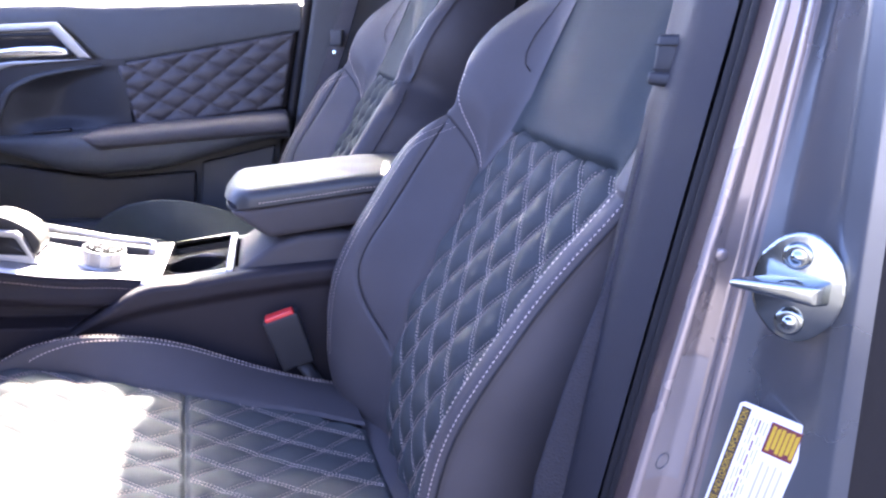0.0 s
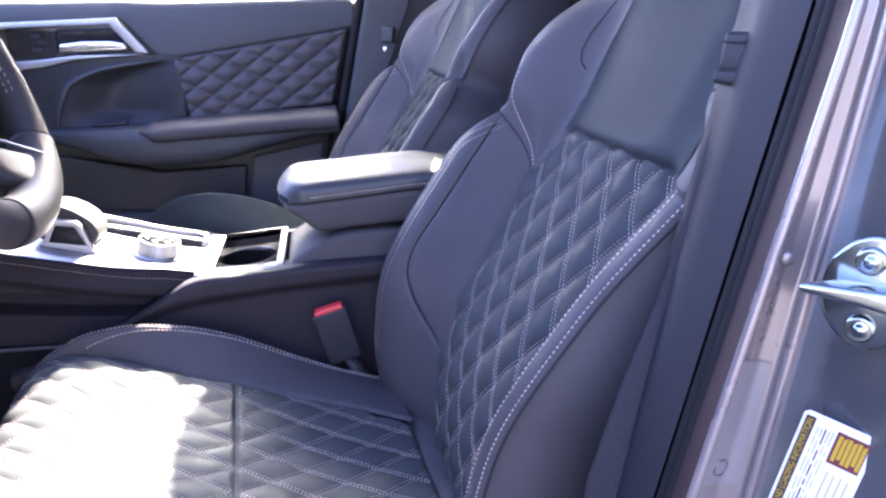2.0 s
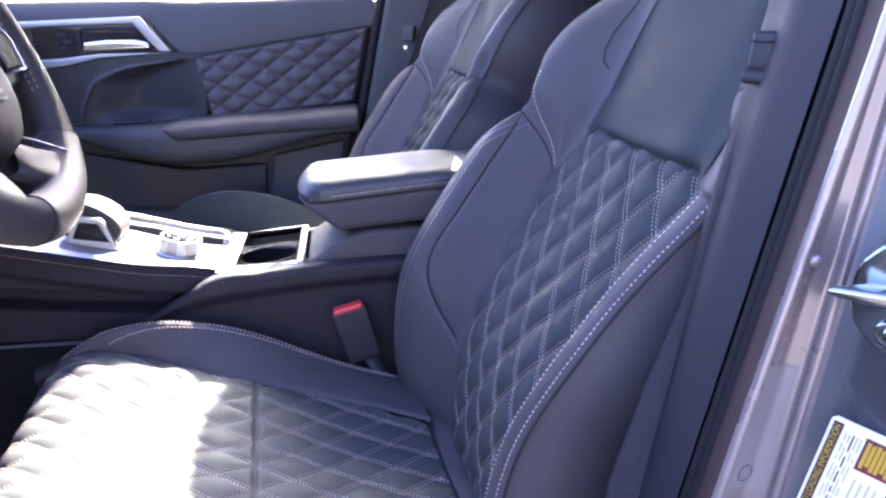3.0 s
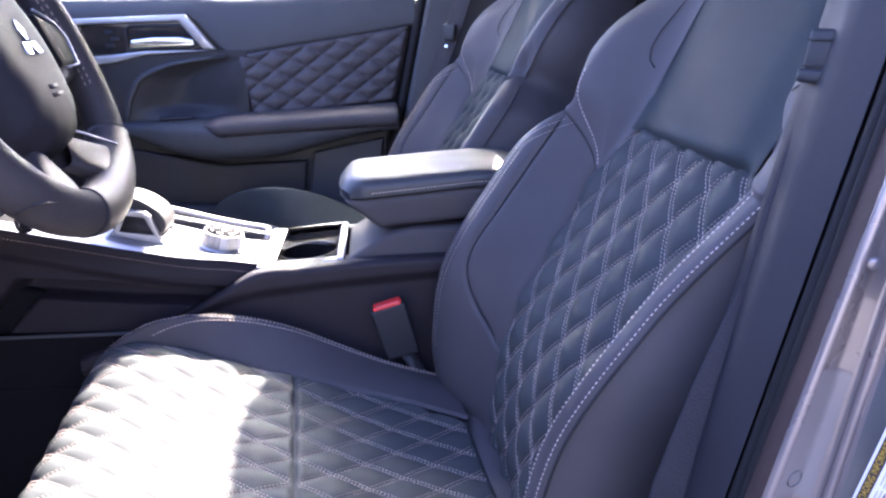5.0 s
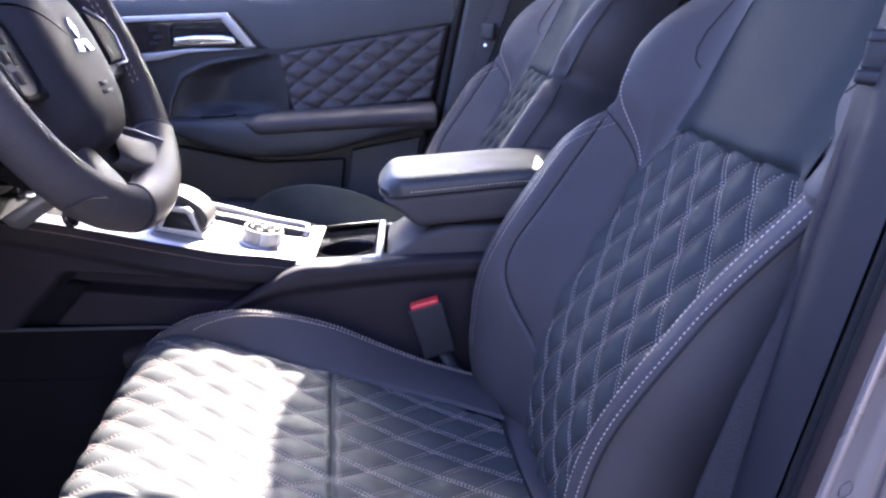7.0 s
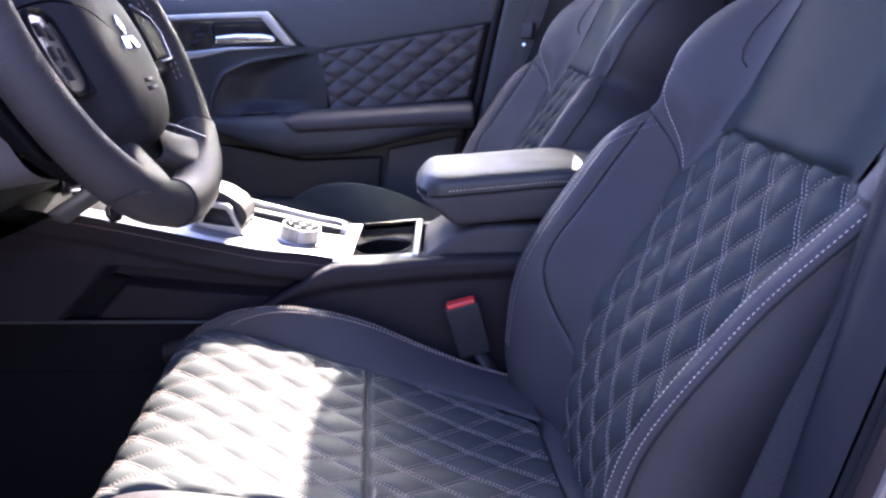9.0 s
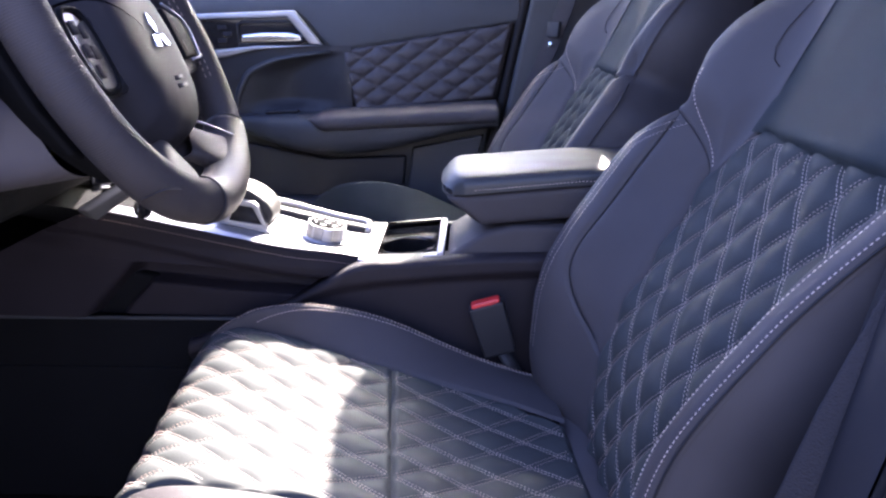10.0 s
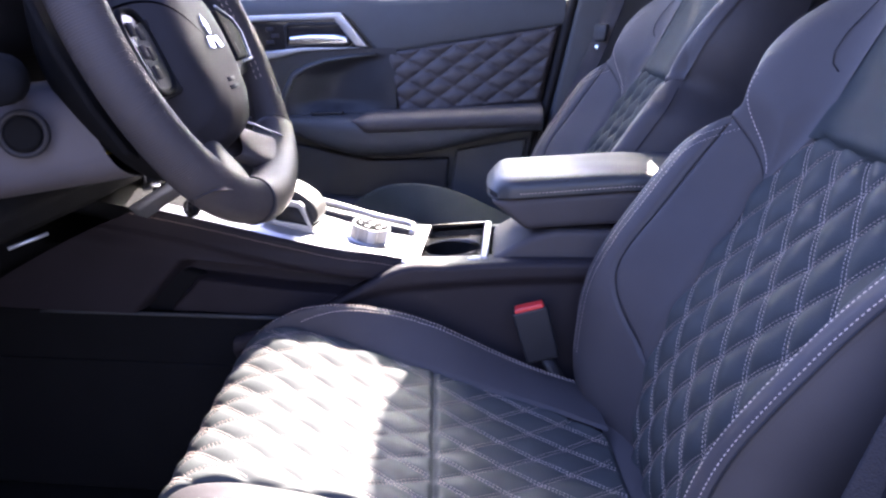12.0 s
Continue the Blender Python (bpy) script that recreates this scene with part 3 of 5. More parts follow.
structure(part("wall_right", box(0.33, 1.7, 0.745, 0.80, 0.25, 1.10, 0.01), PLASTIC_SOFT), "dark rear door trim beyond the seats", "wall")
structure(part("sill_right", box(-1.0, 0.40, 0.74, 0.80, 0.25, 0.40, 0.01), PLASTIC), "black sill trim under the far door", "sill")
structure(part("hinge_pillar", box(-1.06, -0.60, -0.82, -0.73, 0.25, 1.12, 0.02), PAINT), "graphite painted front hinge pillar", "pillar")
structure(part("front_pillar", tube([(-0.68, -0.76, 1.08), (-0.52, -0.73, 1.30), (-0.36, -0.68, 1.52), (-0.2, -0.66, 1.69)], 0.045, 8), PLASTIC_GREY), "dark windscreen pillar trim", "pillar")
structure(part("door_open", hull8([(-0.70, -0.84, 0.33), (-0.62, -0.84, 0.33), (-0.84, -1.92, 0.36), (-0.92, -1.92, 0.36)],
                                   [(-0.70, -0.84, 1.10), (-0.62, -0.84, 1.10), (-0.84, -1.92, 1.13), (-0.92, -1.92, 1.13)], 0.02), PLASTIC_SOFT),
          "opened driver door standing out from the sill", "car door")
# Unseen wall added behind the camera: blocks low sky and bounces sunlight.
structure(part("wall_behind", box(-8.0, 8.0, -4.6, -4.4, 0.0, 2.2), BOUNCE_WALL, smooth=False), "unseen plain grey wall added to block low sky and bounce light", "wall")
structure(part("roof_rail", tube([(-0.95, 0.76, 1.08), (-0.62, 0.75, 1.34), (-0.25, 0.71, 1.65), (0.3, 0.69, 1.73), (1.7, 0.69, 1.72)], 0.03, 8), PLASTIC_GREY),
          "grey trim over the far door opening", "trim")
# Unseen rail added to keep high sky light off the driver's cushion.
structure(part("roof_rail_left", box(-0.20, 1.70, -0.70, -0.63, 1.53, 1.70, 0.02), PAINT), "unseen frame over the driver's doorway, added to shade the cushion", "trim")
# Above 1.12 m the unseen outline is cut to shape the sun patches.
structure(part("pillar_right", side_prism([(0.10, 0.40), (0.36, 0.40), (0.470, 1.20), (0.494, 1.396), (0.456, 1.425), (0.486, 1.71), (0.325, 1.71), (0.222, 1.50), (0.182, 1.119), (0.112, 0.755)], 0.80, 0.075, 0.012), PLASTIC_SOFT),
          "dark grey plastic centre pillar trim, unseen top cut for sun patches", "pillar")

# ---- far door ----
door = tagged(new("door_1"), "closed car door with quilted black trim and silver handle surround", "car door", kind="structure")
part("door_panel", side_prism([(-0.95, 0.42), (0.018, 0.42), (0.088, 0.755), (0.160, 1.126), (-0.95, 1.097)], 0.80, 0.022, 0.01), PLASTIC_SOFT, door)
part("door_edge", side_prism([(-0.02, 0.40), (0.13, 0.40), (0.30, 1.13), (0.14, 1.12), (0.07, 0.755)], 0.80, 0.012), RUBBER, door)
part("door_seal", tube([(0.030, 0.752, 0.42), (0.100, 0.748, 0.755), (0.172, 0.742, 1.119), (0.185, 0.735, 1.2)], 0.011, 8), RUBBER, door, "black rubber door seal")


def upper_trim(p, q):
    x = -0.95 + (1.105 + 0.0 * q) * p
    low = 1.068 + 0.012 * (x + 0.57) if x < -0.375 else (1.083 + (0.990 - 1.083) * sstep(-0.375, -0.262, x) if x < -0.262 else 0.990 + (x + 0.262) * 0.178)
    top = 1.117 + 0.0265 * (x + 0.57)
    z = low + (top - low) * q
    y = 0.742 + 0.012 * q - 0.006 * math.sin(math.pi * q) + 0.02 * sstep(0.9, 1.0, q) + 0.006 * math.exp(-(q / 0.03) ** 2)
    return (x, y, z)


part("upper_trim", sheet(upper_trim, steps(60), [0, 0.02, 0.05, 0.1, 0.2, 0.4, 0.6, 0.8, 0.9, 0.95, 1.0]), PLASTIC_SOFT, door, "soft grained upper door trim")


def door_quilt(p, q):
    lo = Vector((-0.228, 0, 0.846)).lerp(Vector((0.108, 0, 0.885)), p)
    hi = Vector((-0.263, 0, 0.998)).lerp(Vector((0.148, 0, 1.069)), p)
    v = lo.lerp(hi, q)
    x, z = v.x + 0.06, v.z - 0.95 - 0.13 * (v.x + 0.06)
    a, b = x / 0.0745 + z / 0.0475, x / 0.0745 - z / 0.0475
    e = min(p * 0.37, (1 - p) * 0.37, q * 0.16, (1 - q) * 0.16)
    y = 0.744 - puff(a, b, 0.009, 0.36) * sstep(0, 0.012, e) + 0.012 * math.exp(-(e / 0.005) ** 2)
    return (v.x, y, v.z)


part("quilted_panel", sheet(door_quilt, steps(110, 0.01), steps(60, 0.02)), DOOR_LEATHER, door, "diamond-quilted dark leather door insert")


def rest(p, q):
    x = -0.60 + 0.715 * p
    top = 0.842 + 0.060 * (x + 0.5) * 1.0
    bot = 0.752 + 0.012 * (x + 0.31) + 0.066 * sstep(-0.25, 0.12, x) if x > -0.31 else 0.752 + 0.075 * sstep(-0.31, -0.62, x)
    out = 0.672 + 0.05 * sstep(-0.3, -0.62, x)
    a = -math.pi / 2 + math.pi * q
    mid, half = (top + bot) / 2, (top - bot) / 2
    c, s = math.cos(a), math.sin(a)
    r = 0.45
    return (x, 0.76 - (0.76 - out) * abs(c) ** r, mid + half * (abs(s) ** 0.75) * (1 if s > 0 else -1))


part("door_armrest", sheet(rest, steps(40), steps(24), False), PLASTIC_SOFT, door, "long soft door armrest")


def pad(p, q):
    x = -0.335 + 0.445 * p
    round_end = sstep(0, 0.10, p) ** 0.5
    top = 0.852 + 0.068 * (x + 0.4)
    bot = top - 0.030 - 0.022 * round_end
    a = -math.pi / 2 + math.pi * q
    mid, half = (top + bot) / 2, (top - bot) / 2 * max(round_end, 0.05)
    c, s = math.cos(a), math.sin(a)
    return (x, 0.75 - (0.75 - 0.657 - 0.025 * (1 - round_end)) * abs(c) ** 0.5, mid + half * (abs(s) ** 0.8) * (1 if s > 0 else -1))


part("armrest_pad", sheet(pad, steps(40, 0.02), steps(20)), LEATHER_SMOOTH, door, "padded leather armrest top")
part("window_switch", side_prism([(-0.44, 0.846), (-0.36, 0.851), (-0.362, 0.857), (-0.44, 0.853)], 0.735, 0.02, 0.003), PLASTIC, door)
part("lower_panel", side_prism([(-0.90, 0.44), (-0.135, 0.44), (-0.105, 0.745), (-0.30, 0.735), (-0.60, 0.79), (-0.90, 0.80)], 0.768, 0.022, 0.008), PLASTIC, door)
part("rear_lower_panel", side_prism([(-0.128, 0.44), (0.012, 0.44), (0.082, 0.80), (-0.09, 0.765)], 0.768, 0.018, 0.006), PLASTIC_SOFT, door)
part("map_pocket", side_prism([(-0.85, 0.46), (-0.22, 0.46), (-0.19, 0.60), (-0.28, 0.645), (-0.85, 0.66)], 0.75, 0.05, 0.02), PLASTIC, door)
SCOOP_END = curve_of([(0.83, -0.516), (0.852, -0.512), (0.907, -0.496), (0.955, -0.450), (0.979, -0.375), (0.992, -0.278)])


def scoop(p, q):
    x = -0.80 + 0.565 * p
    z = 0.836 + 0.160 * q + 0.02 * (p - 0.5)
    inside = sstep(-0.006, 0.110, x - SCOOP_END(z)) * (1 - sstep(0.72, 1.0, p))
    return (x, 0.744 + 0.030 * inside * sstep(0.0, 0.25, q) - 0.004 * (1 - inside), z)


# hollow in darker plastic than the trim round it; part of its shade is colour
part("pull_scoop", sheet(scoop, steps(80), steps(40)), PLASTIC, door, "hollow above the armrest, in darker plastic for its shade")
part("pull_lip", tube([(SCOOP_END(z) - 0.004, 0.741, z) for z in [0.840 + 0.0095 * i for i in range(17)]], [0.004 + 0.004 * math.sin(math.pi * i / 16) for i in range(17)], 12, flat=1.2), PLASTIC_SOFT, door)
# handle group
part("handle_recess", side_prism([(-0.60, 0.985), (-0.47, 0.992), (-0.318, 1.008), (-0.372, 1.073), (-0.60, 1.062)], 0.757, 0.012, 0.004), GLOSS, door, "gloss black handle recess")
part("handle_surround", side_prism([(-0.64, 1.056), (-0.381, 1.068), (-0.330, 1.008), (-0.300, 1.006), (-0.364, 1.084), (-0.64, 1.070)], 0.747, 0.016, 0.004), SILVER, door,
          "satin silver handle surround")
part("surround_lower", side_prism([(-0.64, 0.964), (-0.53, 0.976), (-0.46, 0.993), (-0.30, 1.006), (-0.46, 1.003), (-0.54, 0.992), (-0.64, 0.984)], 0.747, 0.016, 0.003), SILVER, door)
part("cup_rim", tube([(-0.50, 0.742, 1.002), (-0.50, 0.742, 1.050), (-0.49, 0.742, 1.056), (-0.35, 0.742, 1.060), (-0.335, 0.742, 1.045), (-0.345, 0.742, 1.015), (-0.36, 0.742, 1.008)], 0.004, 8, closed=True), PLASTIC, door)
part("handle_lever", prism([(-0.492, 1.006), (-0.40, 1.012), (-0.345, 1.014), (-0.350, 1.028), (-0.38, 1.034), (-0.44, 1.033), (-0.487, 1.027)], 0.014, 0.005, 3,
                           Matrix.Translation((0, 0.738, 0)) @ IN), CHROME, door, "chrome door release lever")
for i in range(3):
    part("memory_switch", side_prism([(-0.548 + 0.012 * (i % 2), 1.008 + 0.015 * i), (-0.528 + 0.012 * (i % 2), 1.009 + 0.015 * i), (-0.529 + 0.012 * (i % 2), 1.018 + 0.015 * i), (-0.548 + 0.012 * (i % 2), 1.017 + 0.015 * i)], 0.746, 0.005, 0.001), PLASTIC_GREY, door)
settle(door, (-0.35, 0.76, 0.40))
pane = structure(part("window_1", side_prism([(-0.90, 1.09), (0.19, 1.119), (0.28, 1.70), (-0.25, 1.64), (-0.60, 1.34)], 0.785, 0.004), GLASS, smooth=False),
                 "clear side window glass of the far door", "window")
pane.visible_shadow = False

# ---- near pillar ----
PILLAR = [  # x at 0.80 m, x at 1.10 m, y
    (0.4865, 0.5045, -0.5365), (0.3330, 0.3800, -0.5813), (0.2840, 0.3410, -0.6373), (0.2755, 0.3355, -0.6750), (0.2820, 0.3440, -0.7090)]
STEP = [(0.2850, 0.3480, -0.7200), (0.2817, 0.3477, -0.7359), (0.2821, 0.3471, -0.7426), (0.2902, 0.3522, -0.7404), (0.3102, 0.3612, -0.7325), (0.3238, 0.3668, -0.7348),
        (0.3312, 0.3712, -0.7460), (0.3425, 0.3735, -0.7560), (0.3692, 0.3612, -0.7964), (0.3747, 0.3657, -0.8076), (0.3825, 0.3735, -0.8132), (0.4620, 0.4620, -0.8210), (0.5180, 0.5180, -0.8210)]


def pillar_sheet(section):
    def f(p, q):
        z = 0.33 + 1.22 * q
        k = p * (len(section) - 1)
        i = min(int(k), len(section) - 2)
        a, b = section[i], section[i + 1]
        g = (z - 0.80) / 0.30
        xa, xb = a[0] + (a[1] - a[0]) * g, b[0] + (b[1] - b[0]) * g
        lean = 0.22 * max(0, z - 1.12)
        return (xa + (xb - xa) * (k - i), a[2] + (b[2] - a[2]) * (k - i) + lean, z)
    return f


pillar = thing("door_pillar", "graphite painted centre pillar of the open driver's doorway with grey inner trim", "pillar")
part("inner_trim", sheet(pillar_sheet(PILLAR), steps(16), steps(30), True), PLASTIC_GREY, pillar, "grey plastic pillar trim")
# flange strip, its warm light painted in as brown
part("warm_flange", sheet(pillar_sheet(STEP[:3]), steps(6), steps(30), True), FLANGE, pillar, "painted flange with warm light put in its brown")
# channel coloured as if lit by warm bounce; the paint itself is PAINT
part("channel", sheet(pillar_sheet(STEP[2:7]), steps(30), steps(30), True), CHANNEL, pillar, "painted channel behind the flange, warm bounce light put in its colour")
part("painted_frame", sheet(pillar_sheet(STEP[6:11]), steps(30), steps(30), True), PAINT, pillar, "graphite metallic painted steel")
part("outer_gap", sheet(pillar_sheet([(0.3824, 0.3724, -0.8109), (0.3896, 0.3836, -0.8053), (0.4620, 0.4620, -0.8008), (0.5180, 0.5180, -0.8008)]), steps(12), steps(30), True), RUBBER, pillar, "dark shut line beside the rear door")
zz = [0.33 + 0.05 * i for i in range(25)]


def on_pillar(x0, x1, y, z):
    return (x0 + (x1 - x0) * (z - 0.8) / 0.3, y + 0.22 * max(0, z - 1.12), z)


# Pale tubes draw the highlights along the flange and rib edges.
part("flange_highlight", tube([on_pillar(0.2854, 0.3494, -0.7432, z) for z in zz], 0.0034, 10), CHANNEL, pillar, "pale tube standing in for the highlight on the flange edge")
part("rib_highlight", tube([on_pillar(0.3275, 0.3690, -0.7409, z) for z in zz], 0.0034, 10), CHANNEL, pillar)
part("door_seal", tube([on_pillar(0.2876, 0.3506, -0.7132, z) for z in zz], 0.0055, 8), RUBBER, pillar, "black rubber weatherstrip")
part("seal_lip", tube([on_pillar(0.2854, 0.3484, -0.7222, z) for z in zz], 0.0035, 8), RUBBER, pillar)
# latch striker
SN = Vector((-0.70, -0.714, 0)).normalized()
SC = Vector((0.3640, -0.7820, 0.9524)) + SN * 0.006 + Vector((-0.0075, 0.0017, 0.005))
SM = facing(SC, SN) @ Matrix.Scale(0.874, 4)
striker = part("striker_plate", prism([(0.027 * math.cos(a) * (1.0 if abs(math.sin(a)) < 0.7 else 0.95), 0.036 * math.sin(a)) for a in [k * math.tau / 32 for k in range(32)]],
                                      0.007, 0.002, 2, SM), ZINC, pillar, "bright zinc latch striker plate")
part("striker_wedge", hull8([SM @ Vector(p) for p in [(-0.018, -0.007, 0.004), (0.020, -0.009, 0.004), (0.020, 0.008, 0.004), (-0.018, 0.006, 0.004)]],
                            [SM @ Vector(p) for p in [(-0.034, 0.007, 0.046), (0.012, -0.006, 0.022), (0.012, 0.006, 0.022), (-0.034, 0.012, 0.046)]], 0.003, 3), ZINC, striker, "bright striker bar")
for y in (0.021, -0.022):
    part("screw", lathe([(0.0001, 0.0135), (0.0035, 0.013), (0.004, 0.009), (0.0065, 0.0115), (0.0085, 0.010), (0.009, 0.0065)][::-1], SM @ Matrix.Translation((-0.002, y, 0)), 18, cap=False), ZINC, striker)
# plug in the pale lit paint, for the reflection on it
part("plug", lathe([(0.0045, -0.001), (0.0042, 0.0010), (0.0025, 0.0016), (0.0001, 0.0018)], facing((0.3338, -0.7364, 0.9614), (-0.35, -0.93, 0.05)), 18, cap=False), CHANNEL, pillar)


def film(p, q):
    """A clear film that follows the channel between flange and rib."""
    z = 0.8113 + 0.0851 * q + 0.0067 * (0.5 - p)
    w = 2.9 + 1.9 * p
    i = min(int(w), 10)
    a, b = STEP[i], STEP[i + 1]
    g = (z - 0.80) / 0.30
    xa, xb = a[0] + (a[1] - a[0]) * g, b[0] + (b[1] - b[0]) * g
    return (xa + (xb - xa) * (w - i) - 0.0004, a[2] + (b[2] - a[2]) * (w - i) - 0.0014, z)


part("clear_sticker", sheet(film, steps(10), steps(6), True), FILM, pillar, "pale film sticker with a round mark")
part("ring_mark", tube([Vector(film(0.45 + 0.16 * math.cos(a), 0.14 + 0.065 * math.sin(a))) + Vector((-0.0003, -0.0008, 0)) for a in [k * math.tau / 20 for k in range(20)]], 0.0004, 5, closed=True), PAINT, pillar)
settle(pillar, (0.39, -0.70, 0.33))

# information label on the pillar
LM = facing((0.3573, -0.7756, 0.8751), SN) @ pose(0, 0, 0.0045, 0, 0, -11) @ Matrix.Diagonal((0.850, 0.739, 1, 1))
tag = thing("tyre_label", "white tyre information label with yellow and black print", "label")
part("paper", prism([(-0.0235, -0.150), (0.0235, -0.150), (0.0235, -0.003), (0.0205, 0), (-0.0205, 0), (-0.0235, -0.003)], 0.0006, 0, 1, LM), LABEL_WHITE, tag, smooth=False)
part("header_bar", prism([(-0.0215, -0.145), (-0.0150, -0.145), (-0.0150, -0.004), (-0.0215, -0.004)], 0.0004, 0, 1, LM @ pose(0, 0, 0.0006)), LABEL_BLACK, tag, smooth=False)
part("warning_panel", prism([(0.000, -0.036), (0.0205, -0.036), (0.0205, -0.007), (0.000, -0.007)], 0.0004, 0, 1, LM @ pose(0, 0, 0.0006)), LABEL_RED, tag, smooth=False)
for i in range(6):
    x = 0.0018 + 0.0031 * i
    part("print_line", prism([(x, -0.033 + 0.003 * (i % 3 == 1)), (x + 0.0024, -0.033 + 0.003 * (i % 3 == 1)), (x + 0.0024, -0.0095), (x, -0.0095 - 0.002 * (i % 2))], 0.0003, 0, 1, LM @ pose(0, 0, 0.001)), LABEL_YELLOW, tag, smooth=False)
rs = random.Random(4)
for i in range(5):
    y = -0.010
    while y > -0.14:
        w = rs.uniform(0.004, 0.016)
        x = -0.0125 + 0.0024 * i
        part("print_line", prism([(x, y - w), (x + 0.0010, y - w), (x + 0.0010, y), (x, y)], 0.0003, 0, 1, LM @ pose(0, 0, 0.0006)), LABEL_RED if i == 2 else LABEL_GREY, tag, smooth=False)
        y -= w + rs.uniform(0.002, 0.006)
for i in range(4):
    part("print_line", prism([(0.003 + 0.0045 * i, -0.130), (0.0045 + 0.0045 * i, -0.130), (0.0045 + 0.0045 * i, -0.044 - 0.003 * (i % 2)), (0.003 + 0.0045 * i, -0.044)], 0.0003, 0, 1, LM @ pose(0, 0, 0.0006)),
         LABEL_GREY, tag, smooth=False)
txt = bpy.data.curves.new("heading", "FONT")
txt.body, txt.size, txt.align_x, txt.align_y = "TIRE AND LOADING INFORMATION", 0.0060, "RIGHT", "CENTER"
tob = new("heading", txt)
dg = bpy.context.evaluated_depsgraph_get()
tme = bpy.data.meshes.new_from_object(tob.evaluated_get(dg))
bpy.data.objects.remove(tob)
tme.materials.clear()
tme.materials.append(LABEL_YELLOW)
tx = new("heading", tme)
tx.parent, tx.matrix_basis = tag, LM @ pose(-0.01825, -0.006, 0.0011, 0, 0, 90)
settle(tag, (0.3562, -0.7745, 0.7642))

# ---- seat belts ----
def strap(points, wide, facing_way, thick=0.0014):
    bm = bmesh.new()
    rows = []
    for i, p in enumerate(points):
        p = Vector(p)
        a, b = Vector(points[max(i - 1, 0)]), Vector(points[min(i + 1, len(points) - 1)])
        t = (b - a).normalized()
        n = Vector(facing_way)
        s = t.cross(n).normalized()
        n = s.cross(t).normalized()
        rows.append([bm.verts.new(p + s * x + n * y) for x, y in ((-wide / 2, 0), (-wide / 2 + 0.002, thick), (wide / 2 - 0.002, thick), (wide / 2, 0), (wide / 2 - 0.002, -thick), (-wide / 2 + 0.002, -thick))])
    for a, b in zip(rows, rows[1:]):
        for k in range(6):
            bm.faces.new((a[k], a[(k + 1) % 6], b[(k + 1) % 6], b[k]))
    bmesh.ops.recalc_face_normals(bm, faces=bm.faces)
    return bm


belt = thing("seat_belt", "dark grey woven seat belt hanging beside the pillar", "seat belt", "seat belts")
part("webbing", strap([(0.44, -0.60, 1.50), (0.390, -0.640, 1.18), (0.361, -0.652, 1.07), (0.339, -0.660, 0.997), (0.3235, -0.662, 0.922), (0.3105, -0.664, 0.8856), (0.2935, -0.666, 0.839), (0.271, -0.672, 0.77), (0.250, -0.680, 0.60), (0.25, -0.69, 0.36)], 0.047, (-0.35, -0.94, 0)), WEBBING, belt)
tongue = part("tongue", prism([(-0.009, -0.014), (0.008, -0.014), (0.009, 0.012), (-0.008, 0.012)], 0.008, 0.003, 2, facing((0.335, -0.654, 1.075), (-0.75, -0.65, 0.1))), PLASTIC, belt, "black belt tongue")
for z in (1.081, 1.0655):
    part("tongue_slot", prism([(-0.0085, -0.0007), (0.0085, -0.0007), (0.0085, 0.0007), (-0.0085, 0.0007)], 0.0006, 0, 1, facing((0.335 - 0.0064, -0.654 - 0.0056, z), (-0.75, -0.65, 0.1))), SEAM, tongue)
part("tongue_lip", prism([(-0.011, -0.004), (0.012, -0.005), (0.012, 0.005), (-0.011, 0.005)], 0.010, 0.003, 2, facing((0.334, -0.654, 1.058), (-0.75, -0.65, 0.1))), PLASTIC, belt)
part("tongue_blade", prism([(-0.014, -0.012), (0.010, -0.016), (0.012, 0.002), (-0.014, 0.002)], 0.003, 0.001, 2, facing((0.335, -0.655, 1.051), (-0.75, -0.65, 0.1)) @ pose(0, 0, 0, 0, 0, 0) @ Matrix.Scale(0.4, 4)), ZINC, tongue)
settle(belt, (0.25, -0.69, 0.36))
belt2 = thing("seat_belt", "dark seat belt with a small bright clip by the far pillar", "seat belt", "seat belts")
part("webbing", strap([(0.345, 0.70, 1.50), (0.275, 0.69, 1.16), (0.231, 0.68, 1.03), (0.18, 0.67, 0.90), (0.14, 0.67, 0.72), (0.14, 0.68, 0.36)], 0.047, (-0.6, -0.6, 0)), WEBBING, belt2)
t2 = part("tongue", prism([(-0.014, -0.018), (0.014, -0.018), (0.016, 0.018), (-0.016, 0.018)], 0.012, 0.004, 2, facing((0.233, 0.668, 1.050), (-0.5, -0.8, 0.1))), PLASTIC, belt2)
part("tongue_blade", prism([(-0.006, -0.010), (0.005, -0.010), (0.006, 0.006), (-0.006, 0.006)], 0.003, 0.001, 2, facing((0.223, 0.660, 1.020), (-0.5, -0.8, 0.1)) @ Matrix.Scale(0.7, 4)), ZINC, t2)
settle(belt2, (0.14, 0.68, 0.36))

# buckle
BK = Matrix.Translation((0.081, -0.118, 0.672)) @ IN @ pose(0, 0, 0, 0, 0, 17)
buckle = thing("belt_buckle", "black seat belt buckle with a red release button", "buckle")
part("body", prism([(-0.0225, -0.040), (0.0225, -0.040), (0.0245, 0.036), (-0.0245, 0.036)], 0.024, 0.0035, 3, BK), PLASTIC, buckle)
part("button", prism([(-0.0200, 0.030), (0.0200, 0.030), (0.0200, 0.0415), (-0.0200, 0.0415)], 0.018, 0.003, 3, BK @ pose(0, 0, 0.004)), RED, buckle, "red release button")
